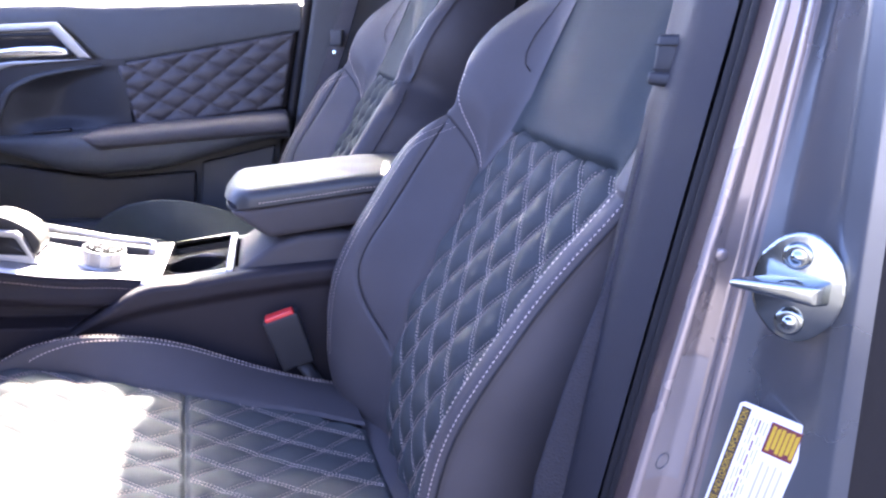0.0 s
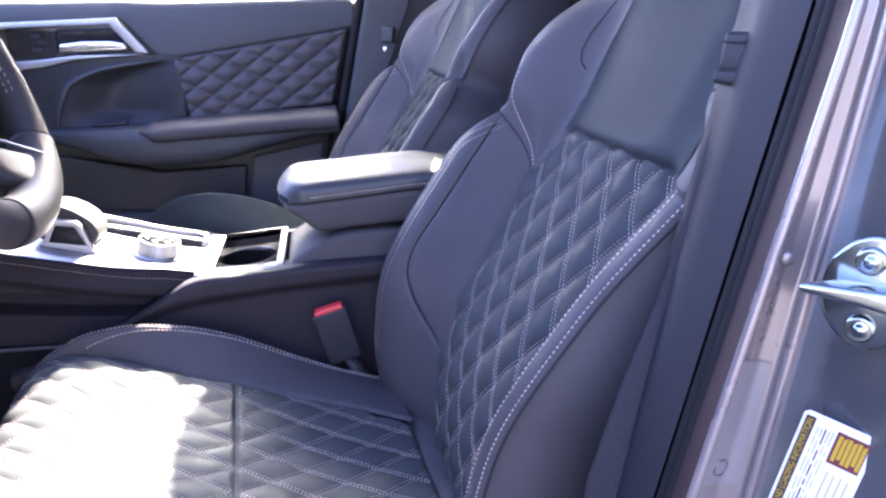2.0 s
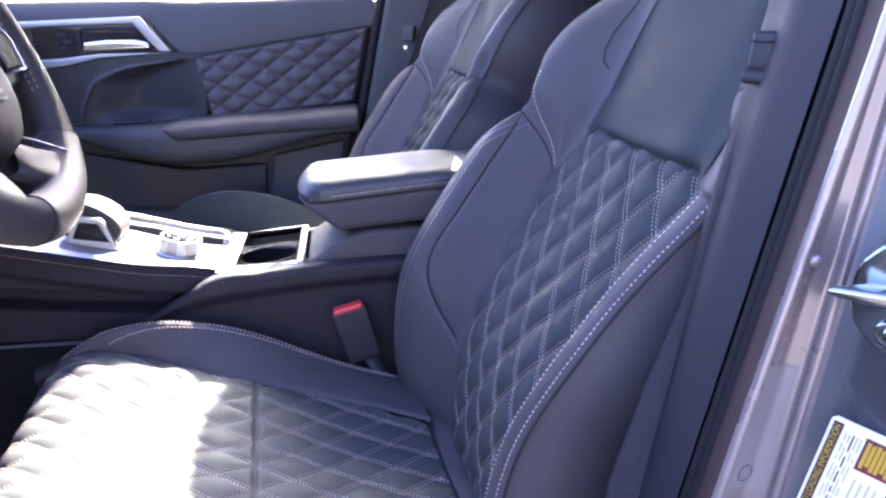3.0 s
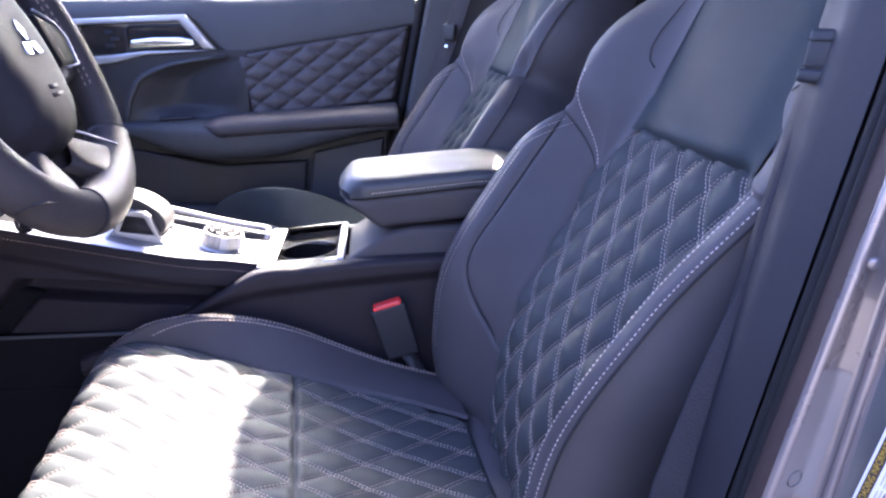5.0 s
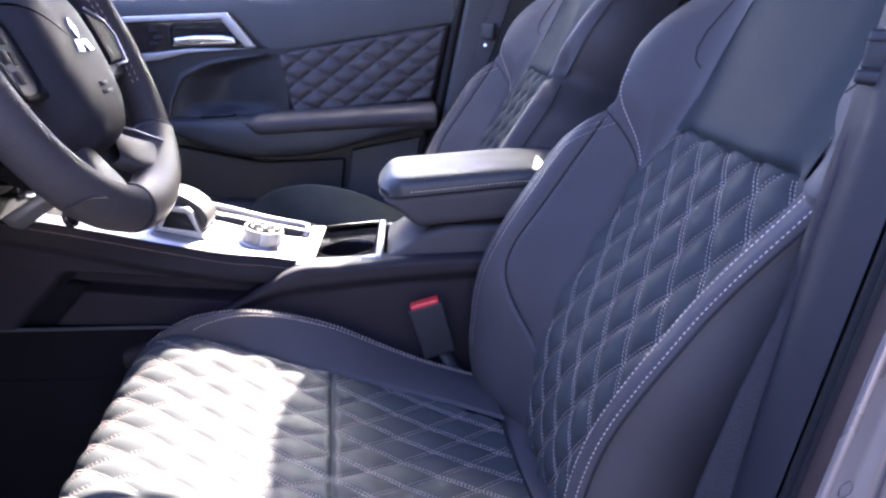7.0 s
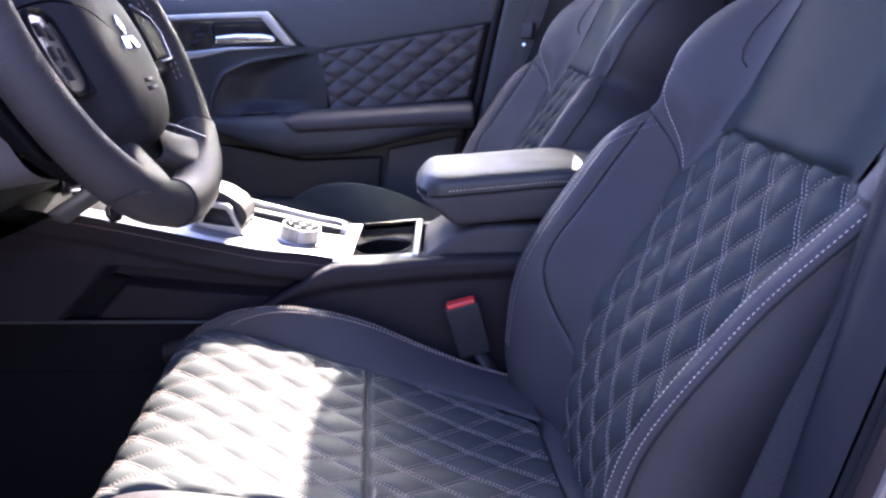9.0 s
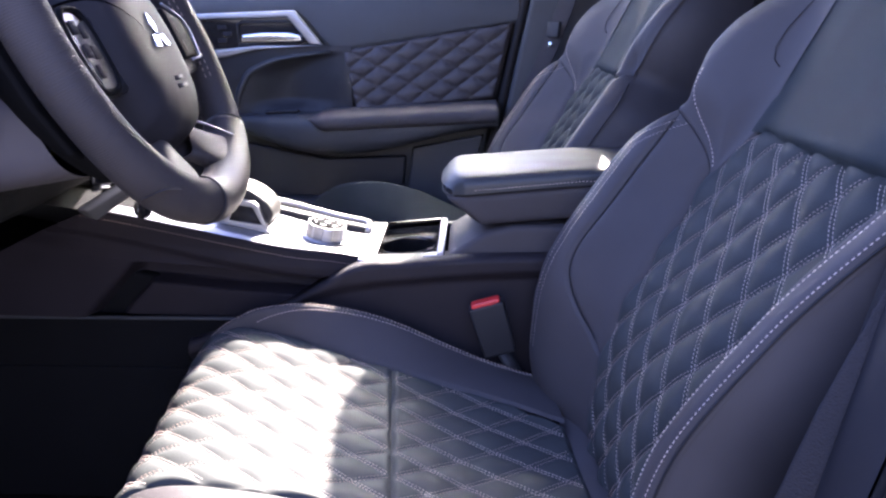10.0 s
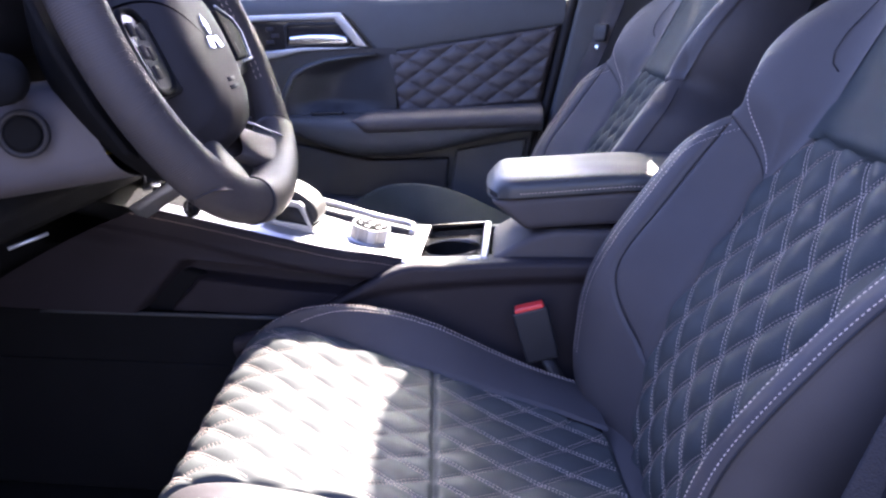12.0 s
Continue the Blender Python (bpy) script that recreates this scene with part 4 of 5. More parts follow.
part("stalk", tube([BK @ Vector(p) for p in [(0.004, -0.04, 0.012), (0.012, -0.07, 0.012), (0.018, -0.11, 0.010), (0.020, -0.25, 0.0)]], 0.0105, 10, flat=0.55), PLASTIC, buckle)
settle(buckle, (0.12, -0.132, 0.42))

# ---- centre console ----
ZT = curve_of([(-1.0, 0.90), (-0.62, 0.838), (-0.466, 0.815), (-0.28, 0.779), (-0.109, 0.744), (0.012, 0.757), (0.18, 0.776), (0.45, 0.784)])
console = thing("centre_console", "black centre console with satin silver top plate and cup holder", "console")
# core, lower panel and lip are coloured black for the footwell's shade
part("core", side_prism([(-0.95, 0.336), (0.45, 0.336), (0.45, 0.70), (-0.11, 0.655), (-0.47, 0.72), (-0.95, 0.80)], 0.095, 0.155, 0.01), TRIM_SHADE, console)
part("lower_side_panel", side_prism([(-0.96, 0.40), (-0.20, 0.40), (-0.20, 0.652), (-0.34, 0.652), (-0.96, 0.650)], -0.062, 0.022, 0.004), TRIM_SHADE, console, "lower console flank, coloured black for the footwell shade")


part("side_lip", side_prism([(-0.96, 0.345), (-0.20, 0.345), (-0.20, 0.578), (-0.626, 0.572), (-0.96, 0.568)], -0.070, 0.018, 0.004), TRIM_SHADE, console)


def plate_y(x):
    """The console plate's edge towards the driver, drawn in at its rear corner."""
    return -0.081 - 0.006 * sstep(-0.20, -0.30, x) + 0.020 * sstep(-0.190, -0.110, x)


def plate_lift(x):
    return 0.009 * math.exp(-((x + 0.160) / 0.048) ** 2)


def front_side(p, q):
    left_end = -0.482 - 0.30 * q
    x = left_end + (-0.105 - left_end) * p
    top = ZT(x) + plate_lift(x)
    z = top + (0.655 - top) * q
    d = top - z
    y = plate_y(x) - 0.005 * sstep(-0.002, 0.008, d) + 0.006 * sstep(0.034, 0.048, d) * (1 - sstep(0.05, 0.07, d))
    up, low = 0.742 - 0.085 * (x + 0.411), 0.640
    left = sstep(-0.436, -0.414, x - 0.9 * (z - 0.741))
    hole = left * sstep(low - 0.004, low + 0.006, z) * (1 - sstep(up - 0.010, up, z))
    inner = sstep(-0.398, -0.380, x - 0.9 * (z - 0.741)) * sstep(low - 0.004, low + 0.004, z) * (1 - sstep(up - 0.038, up - 0.030, z)) * (1 - sstep(-0.175, -0.160, x))
    return (x, y + 0.050 * hole - 0.032 * inner + 0.004 * sstep(up + 0.01, up + 0.03, z), z)


# front flank takes the console plastic with shade in its colour
part("front_side_panel", sheet(front_side, steps(120), steps(90)), CONSOLE_SHADED, console, "soft black console side with a recess")
stitches([[Vector(front_side(i / 160, 0.012 / (ZT(-0.482 + 0.377 * i / 160) - 0.655))) + Vector((0, -0.0016, 0)) for i in range(161)]], lambda p: Vector((0, -1, 0.2)), THREAD_DARK, console, long=0.0035, thick=0.0005)
TOP_EDGE = curve_of([(-0.36, 0.630), (-0.262, 0.668), (-0.207, 0.697), (-0.152, 0.730), (-0.118, 0.7500), (-0.104, 0.7545), (-0.05, 0.7590), (0.03, 0.7670), (0.165, 0.7735), (0.47, 0.783)])
CREASE = curve_of([(-0.36, 0.600), (-0.284, 0.630), (-0.203, 0.682), (-0.154, 0.705), (-0.106, 0.716), (-0.05, 0.7235), (0.166, 0.742), (0.47, 0.752)])


def rear_side(p, q):
    """The console's flank beside the seat: a rolled top edge, and a shallow hollow under a soft crease."""
    x = -0.36 + 0.83 * p
    top, crease = TOP_EDGE(x) - 0.007, CREASE(x)
    if q < 0:
        return (x, -0.040, top - 0.006)
    z = top + (0.337 - top) * q
    roll = math.sqrt(max(0.0, 1 - (1 - min(1.0, (top - z) / 0.009)) ** 2))
    return (x, -0.086 - 0.014 * roll + 0.011 * (1 - sstep(crease - 0.012, crease + 0.006, z)), z)


part("flank_ledge", tube([(-0.66 + 0.37 * i / 10, -0.087, 0.6505 + 0.006 * i / 10) for i in range(11)], 0.0030, 8, flat=0.6), PLASTIC_SOFT, console)
part("rear_side_panel", sheet(rear_side, steps(60), [-1, 0, 0.001, 0.003, 0.006, 0.01, 0.015, 0.02] + [0.025 + 0.2 * i / 30 for i in range(31)] + [0.4, 0.6, 0.8, 1.0]), CONSOLE, console)
part("passenger_side_panel", side_prism([(-0.95, 0.337), (0.47, 0.337), (0.47, 0.78), (0.01, 0.750), (-0.112, 0.738), (-0.28, 0.772), (-0.466, 0.808), (-0.95, 0.88)], 0.140, 0.022, 0.006), PLASTIC_SOFT, console)


def plate(p, q):
    x = -0.375 + (-0.112 + 0.375) * p
    y = plate_y(x) + (0.052 - plate_y(x)) * q
    e = min(q * 0.133, 0.012) / 0.012
    return (x, y, ZT(x) + plate_lift(x) * (1 - sstep(0.0, 0.35, q)) + 0.004 * math.sin(e * math.pi / 2))


part("top_plate", sheet(plate, steps(40), steps(24)), SILVER, console, "satin silver console plate")
part("plate_rim", sheet(lambda p, q: (-0.492 + 0.119 * p, -0.087 + 0.022 * q, ZT(-0.492 + 0.119 * p) + 0.004 * math.sin(q * math.pi / 2)), steps(16), steps(6)), SILVER, console, "narrow satin silver rim")
# Black sheet drawn in place of the plate where the wheel shades it.
part("plate_shade", sheet(lambda p, q: (-0.60 + 0.228 * p, -0.066 + 0.12 * q, ZT(-0.60 + 0.228 * p) - 0.012), steps(12), steps(4)), TRIM_SHADE, console, "black sheet standing in for the wheel's shade ahead of the shifter")
part("plate_edge", sheet(lambda p, q: (-0.3745, -0.066 + 0.118 * p, ZT(-0.3745) + 0.004 - 0.016 * q), steps(4), steps(2), True), SILVER, console)
part("tray_floor", sheet(lambda p, q: (-0.60 + 0.485 * p, 0.05 + 0.07 * q, ZT(-0.60 + 0.485 * p) - 0.022), steps(20), steps(4)), PIANO, console, "gloss black tray beside the shifter")
part("tray_wall", sheet(lambda p, q: (-0.60 + 0.488 * p, 0.052 + 0.002 * q, ZT(-0.60 + 0.488 * p) + 0.003 - 0.03 * q), steps(20), steps(2), True), TRIM_SHADE, console)
rail = [(x, 0.114, ZT(x) + 0.008) for x in [-0.60 + 0.03 * i for i in range(16)]] + [(-0.130, 0.112, ZT(-0.13) + 0.008), (-0.119, 0.104, ZT(-0.119) + 0.008), (-0.115, 0.09, ZT(-0.115) + 0.007), (-0.114, 0.058, ZT(-0.114) + 0.006)]
part("tray_rail", tube(rail, 0.0055, 8), SILVER, console, "satin silver rail round the tray")
for x in (-0.222, -0.128):
    part("rail_pin", lathe([(0.004, 0), (0.004, 0.006), (0.0025, 0.009), (0.0001, 0.0095)], Matrix.Translation((x, 0.085, ZT(x) - 0.022)), 12, cap=False), CHROME, console)
part("plate_slot", prism([(-0.011, -0.0015), (0.011, -0.0015), (0.011, 0.0015), (-0.011, 0.0015)], 0.0012, 0, 1, Matrix.Translation((-0.226, 0.030, ZT(-0.226) + 0.0035)) @ pose(0, 0, 0, 0, 11, 0)), GLOSS, console)
# cup holder


def bar(a, b, wide, name="cup_frame", mat=SILVER, parent=None):
    a, b = Vector(a), Vector(b)
    t = (b - a).normalized()
    s = t.cross(Vector((0, 0, 1))).normalized() * wide / 2
    lo = Vector((0, 0, -0.012))
    return part(name, hull8([a - s + lo, b - s + lo, b + s + lo, a + s + lo], [a - s, b - s, b + s, a + s], 0.0025, 2), mat, parent or console)


bar((-0.101, -0.078, 0.7480), (-0.101, 0.124, 0.7480), 0.024)
bar((0.006, -0.078, 0.7610), (0.006, 0.124, 0.7590), 0.011)
bar((-0.087, 0.118, 0.7487), (0.001, 0.118, 0.7585), 0.012)
CUPC = Vector((-0.047, 0.026, 0.0))


def cup_plate(p, q):
    a = math.tau * p
    c, s = math.cos(a), math.sin(a)
    k = 1 / max(abs(c) / 0.044, abs(s) / (0.087 if s > 0 else 0.092))
    r = 0.0430
    rr = r + (max(k, r) - r) * q
    return (CUPC.x + rr * c, CUPC.y + rr * s, 0.7385 + 0.1 * (rr * c + CUPC.x + 0.044) - 0.004 * math.exp(-q / 0.06))


part("cup_tray", sheet(cup_plate, steps(64), [0, 0.02, 0.06, 0.12, 0.25, 0.5, 1.0], False), PIANO, console, "gloss black cup holder tray")
part("cup_well", lathe([(0.0430, 0.737), (0.041, 0.69), (0.037, 0.665), (0.0001, 0.664)], Matrix.Translation((CUPC.x, CUPC.y, 0)), 40, cap=False), TRIM_SHADE, console, "dark round cup well")
part("cup_rim", tube([(CUPC.x + 0.0440 * math.cos(a), CUPC.y + 0.0440 * math.sin(a), 0.7390 + 0.1 * 0.0440 * math.cos(a)) for a in [k * math.tau / 48 for k in range(48)]], 0.0016, 6, closed=True), GLOSS, console)
for x in (-0.080, -0.004):
    part("cup_grip", hull8([(x - 0.016, -0.078, 0.728), (x + 0.016, -0.078, 0.729), (x + 0.007, -0.052, 0.729), (x - 0.007, -0.052, 0.728)],
                           [(x - 0.016, -0.078, 0.7500 + 0.1 * (x + 0.08)), (x + 0.016, -0.078, 0.7505 + 0.1 * (x + 0.08)), (x + 0.006, -0.054, 0.7475 + 0.1 * (x + 0.08)), (x - 0.006, -0.054, 0.7470 + 0.1 * (x + 0.08))], 0.003, 2), SILVER, console)
part("tray_back_wall", sheet(lambda p, q: (-0.088 + 0.09 * p, 0.112, 0.690 + (0.061 + 0.009 * p) * q), steps(4), steps(3)), PIANO, console)
for x in (-0.0875, 0.0015):
    part("tray_end_wall", sheet(lambda p, q: (x, -0.064 + 0.176 * p, 0.690 + 0.060 * q), steps(4), steps(3), x > 0), PIANO, console)
# raised part under the armrest
part("armrest_base", prism([(0.014, 0.700), (0.47, 0.72), (0.47, 0.812), (0.105, 0.801), (0.072, 0.792), (0.016, 0.756)], 0.176, 0.010, 3, Matrix.Translation((0, 0.103, 0)) @ IN), LEATHER_SMOOTH, console)

# shifter
SH = Matrix.Translation((-0.268, 0.0, ZT(-0.268) + 0.004)) @ pose(0, 0, 0, 0, 11, 0)
shifter = thing("gear_shifter", "short grey gear selector with a satin silver base", "gear shifter")
part("shifter_base", prism([(-0.048, -0.052), (0.026, -0.052), (0.026, 0.030), (-0.048, 0.030)], 0.004, 0.0015, 2, SH), SILVER, shifter, "satin silver base")
for y in (-0.041, 0.026):
    side = [(-0.3135, 0.7815), (-0.2440, 0.7725), (-0.2470, 0.7840), (-0.2590, 0.8170), (-0.2650, 0.8225), (-0.2950, 0.8265), (-0.3010, 0.8210)]
    hole = [(-0.3030, 0.7950), (-0.2550, 0.7885), (-0.2560, 0.7905), (-0.2660, 0.8125), (-0.2690, 0.8150), (-0.2910, 0.8180), (-0.2935, 0.8160)]
    bm = bmesh.new()
    rings = [[bm.verts.new((x, yy, z)) for x, z in line] for line, yy in ((side, y), (side, y - 0.010), (hole, y - 0.010), (hole, y))]
    for a, b in zip(rings, rings[1:] + rings[:1]):
        for k in range(7):
            bm.faces.new((a[k], a[(k + 1) % 7], b[(k + 1) % 7], b[k]))
    bmesh.ops.recalc_face_normals(bm, faces=bm.faces)
    bmesh.ops.bevel(bm, geom=bm.edges[:], offset=0.0016, segments=2, profile=0.6, affect="EDGES", clamp_overlap=True)
    part("shifter_frame", bm, SILVER, shifter, "satin silver side frame")
    part("frame_panel", side_prism(hole, y - 0.001, 0.005), KNOB, shifter, "dark panel inside the silver frame")
lever = [(-0.324, 0.800), (-0.319, 0.828), (-0.308, 0.8405), (-0.296, 0.8435), (-0.283, 0.8410), (-0.268, 0.8340), (-0.252, 0.8225), (-0.2435, 0.8100), (-0.2410, 0.7980),
         (-0.2460, 0.7870), (-0.260, 0.7820), (-0.300, 0.7860)]
knob = part("knob", side_prism(lever, 0.022, 0.060, 0.0075, 5), KNOB, shifter, "smooth grey knob")
part("knob_mark", prism([(-0.005, -0.0012), (0.005, -0.0012), (0.005, 0.0012), (-0.005, 0.0012)], 0.0006, 0, 1, facing((-0.262, -0.010, 0.8305), (0.56, 0, 0.83))), SEAM, knob, smooth=False)
settle(shifter, (-0.268, 0.0, ZT(-0.268)))

# drive mode dial
DM = Matrix.Translation((-0.172, -0.004, ZT(-0.172) + 0.004)) @ pose(0, 0, 0, 0, 11, 0)
dial = thing("mode_dial", "ribbed silver drive mode dial on the console", "dial")
part("dial_base", lathe([(0.037, 0.0), (0.037, 0.003), (0.034, 0.0045), (0.032, 0.0045)], DM, 48), SILVER, dial)
bm = bmesh.new()
n = 96
rings = []
for h, sc in ((0.004, 1.0), (0.021, 0.98), (0.0245, 0.94)):
    ring = []
    for k in range(n):
        a = k * math.tau / n
        r = 0.0310 * sc * (1.0 if (k // 8) % 2 else 0.93 if h < 0.022 else 0.97)
        ring.append(bm.verts.new((r * math.cos(a), r * math.sin(a), h)))
    rings.append(ring)
for a, b in zip(rings, rings[1:]):
    for k in range(n):
        bm.faces.new((a[k], a[(k + 1) % n], b[(k + 1) % n], b[k]))
bm.faces.new(rings[-1])
bmesh.ops.transform(bm, matrix=DM, verts=bm.verts)
part("dial_knob", bm, SILVER, dial, smooth=False)
part("dial_face", lathe([(0.0260, 0.0245), (0.0257, 0.0255), (0.0001, 0.0258)], DM, 32, cap=False), TRIM_SHADE, dial, "black dial face with pale marks")
for k in range(6):
    a = k * math.tau / 6 + 0.3
    part("dial_mark", prism([(-0.0040, -0.0012), (0.0040, -0.0012), (0.0040, 0.0012), (-0.0040, 0.0012)], 0.0008, 0, 1, DM @ pose(0.0175 * math.cos(a), 0.0175 * math.sin(a), 0.0256, 0, 0, math.degrees(a) + 90)), SILVER, dial, smooth=False)
part("dial_mark", lathe([(0.0040, 0.0256), (0.0036, 0.0268), (0.0001, 0.027)], DM, 16, cap=False), SILVER, dial)
settle(dial, (-0.172, -0.004, ZT(-0.172) + 0.004))

# armrest
arm = thing("console_armrest", "padded black leather centre armrest with grey stitched lid", "armrest")
arm_low = [(0.062, 0.800), (0.177, 0.812), (0.47, 0.818), (0.47, 0.868), (0.20, 0.862), (0.009, 0.8415)]
part("armrest_box", prism(arm_low, 0.168, 0.012, 4, Matrix.Translation((0, 0.094, 0)) @ IN), LEATHER_SMOOTH, arm)


def lid_base(x):
    return 0.8420 + 0.108 * min(x, 0.2) + 0.03 * max(0.0, x - 0.2)


def lid(p, q):
    """A rounded lid: p runs round the cross-section from the near lower edge over the top, q rearwards from the front."""
    a = math.pi * (1 - p)
    c, s = math.cos(a), math.sin(a)
    side = (abs(c) ** 0.5) * (1 if c > 0 else -1)
    f = sstep(-0.02, 0.050, q) ** 0.6
    x = 0.004 + 0.46 * q + 0.018 * abs(side) ** 4 * (1 - q) ** 8
    base = lid_base(x)
    high = (0.031 - 0.008 * q) * f
    half = 0.083 + 0.006 * sstep(0, 0.06, q)
    return (x, 0.010 + half * side, base + high * (abs(s) ** 0.55))


part("armrest_lid", sheet(lid, steps(48), [0, 0.004, 0.01, 0.02, 0.035, 0.055, 0.08, 0.11, 0.15] + [0.2 + 0.08 * i for i in range(11)], False), LID, arm, "smooth leather lid")
part("lid_front", sheet(lambda p, q: (0.010 + 0.055 * q + 0.018 * abs(2 * p - 1) ** 4, 0.010 + 0.083 * (2 * p - 1), lid_base(0.01 + 0.055 * q) - 0.0005), steps(20), steps(6)), LEATHER_SMOOTH, arm)
part("seam", tube([(0.007 + 0.018 * abs(w) ** 4, 0.010 + 0.085 * w, lid_base(0.01) - 0.001) for w in [1 - 0.1 * i for i in range(20)]] + [(0.04 + 0.43 * i / 20, -0.0765, lid_base(0.04 + 0.43 * i / 20) - 0.001) for i in range(21)], 0.0020, 6), SEAM, arm)
stitches([[(0.05 + 0.42 * i / 60, -0.0795, lid_base(0.05 + 0.42 * i / 60) + 0.005) for i in range(61)]], lambda p: Vector((0, -1, 0.2)), THREAD, arm, long=0.0035)
settle(arm, (0.2, 0.01, 0.806))
settle(console, (-0.2, 0.03, 0.336))

# ---- steering wheel ----
WC = Vector((-0.282, -0.377, 1.065))
WM = facing(WC, (math.cos(radians(25)), 0.035, math.sin(radians(25))))
wheel = thing("steering_wheel", "black leather multifunction steering wheel with silver trim", "steering wheel")


def rim_xy(a):
    x, y = 0.172 * math.cos(a), 0.172 * math.sin(a)
    if y < -0.141:
        y = -0.141 - (-0.141 - y) * 0.92
    return x, y


def rim(a0, a1, r, n, ribbed=False):
    pts, rad = [], []
    for i in range(n + 1):
        a = radians(a0 + (a1 - a0) * i / n)
        x, y = rim_xy(a)
        pts.append(WM @ Vector((x, y, 0)))
        rad.append(r + 0.0015 * sstep(-0.08, -0.15, y))
    if ribbed:
        rad = [v - 0.0004 * (i % 4 > 1) for i, v in enumerate(rad)]
    return tube(pts, rad, 20, flat=1.06)


part("rim_grip", rim(-42, 256, 0.0195, 1800, True), WHEEL_LEATHER, wheel, "finely ribbed leather rim")
part("rim_bottom", rim(256.6, 317.6, 0.0212, 30), WHEEL_LEATHER, wheel, "smooth leather rim section")
for a in (-42.2, 256.3):
    x, y = rim_xy(radians(a))
    t = Vector((-math.sin(radians(a)), math.cos(radians(a)), 0))
    e1, e2 = Vector((0, 0, 1)), Vector((math.cos(radians(a)), math.sin(radians(a)), 0))
    r = 0.0202 + 0.0015 * sstep(-0.08, -0.15, y)
    part("rim_seam", tube([WM @ (Vector((x, y, 0)) + (e1 * math.cos(k) * 1.0 + e2 * math.sin(k)) * r * 1.05) for k in [j * math.tau / 24 for j in range(24)]], 0.0010, 5, closed=True), SEAM, wheel)
# inner sewn edge of the rim
st = []
for off in (-0.003, 0.003):
    st.append([WM @ Vector(((0.172 - 0.0190) * math.cos(radians(a)), (0.172 - 0.0190) * math.sin(radians(a)), 0.008 + off)) for a in range(-24, 60, 2)])
    st.append([WM @ Vector(((0.172 - 0.0190) * math.cos(radians(a)), (0.172 - 0.0190) * math.sin(radians(a)), 0.008 + off)) for a in range(120, 204, 2)])
stitches(st, lambda p: (WC - p).normalized(), THREAD_DARK, wheel, long=0.005, gap=0.003)
hub_outline = [(-0.074, 0.044), (-0.056, 0.066), (0, 0.074), (0.056, 0.066), (0.074, 0.044), (0.083, 0.005), (0.080, -0.035), (0.066, -0.078), (0.038, -0.100), (0, -0.105),
               (-0.038, -0.100), (-0.066, -0.078), (-0.080, -0.035), (-0.083, 0.005)]


def hub(p, q):
    a = p * len(hub_outline)
    i = int(a) % len(hub_outline)
    v = Vector((*hub_outline[i], 0)).lerp(Vector((*hub_outline[(i + 1) % len(hub_outline)], 0)), a - int(a))
    k = math.cos(q * math.pi / 2) ** 0.42 if q < 1 else 0.0
    return WM @ Vector((v.x * k * 0.97, v.y * k - 0.010 * (1 - k) - 0.008, -0.030 + 0.054 * math.sin(q * math.pi / 2) ** 0.8))


hb = part("airbag_cover", sheet(hub, steps(84), steps(24), True), HUB, wheel, "soft black airbag cover")
mod = hb.modifiers.new("smooth", "SMOOTH")
mod.iterations, mod.factor = 3, 0.5
for a in (90, 210, 330):
    part("badge", prism([(0, 0.0005), (0.0075, 0.0115), (0, 0.0225), (-0.0075, 0.0115)], 0.003, 0.0008, 2, WM @ pose(0, -0.012, 0.0235, -2, 0, 0) @ pose(0, 0, 0, 0, 0, a - 90)), CHROME, wheel, "bright three-part badge shape")
for i, w in enumerate((0.010, 0.013)):
    part("embossed_bar", prism([(-w, -0.002), (w, -0.002), (w, 0.002), (-w, 0.002)], 0.0008, 0, 1, WM @ pose(0, -0.054 - 0.008 * i, 0.0240, 5, 0, 0)), PLASTIC_GREY, wheel)
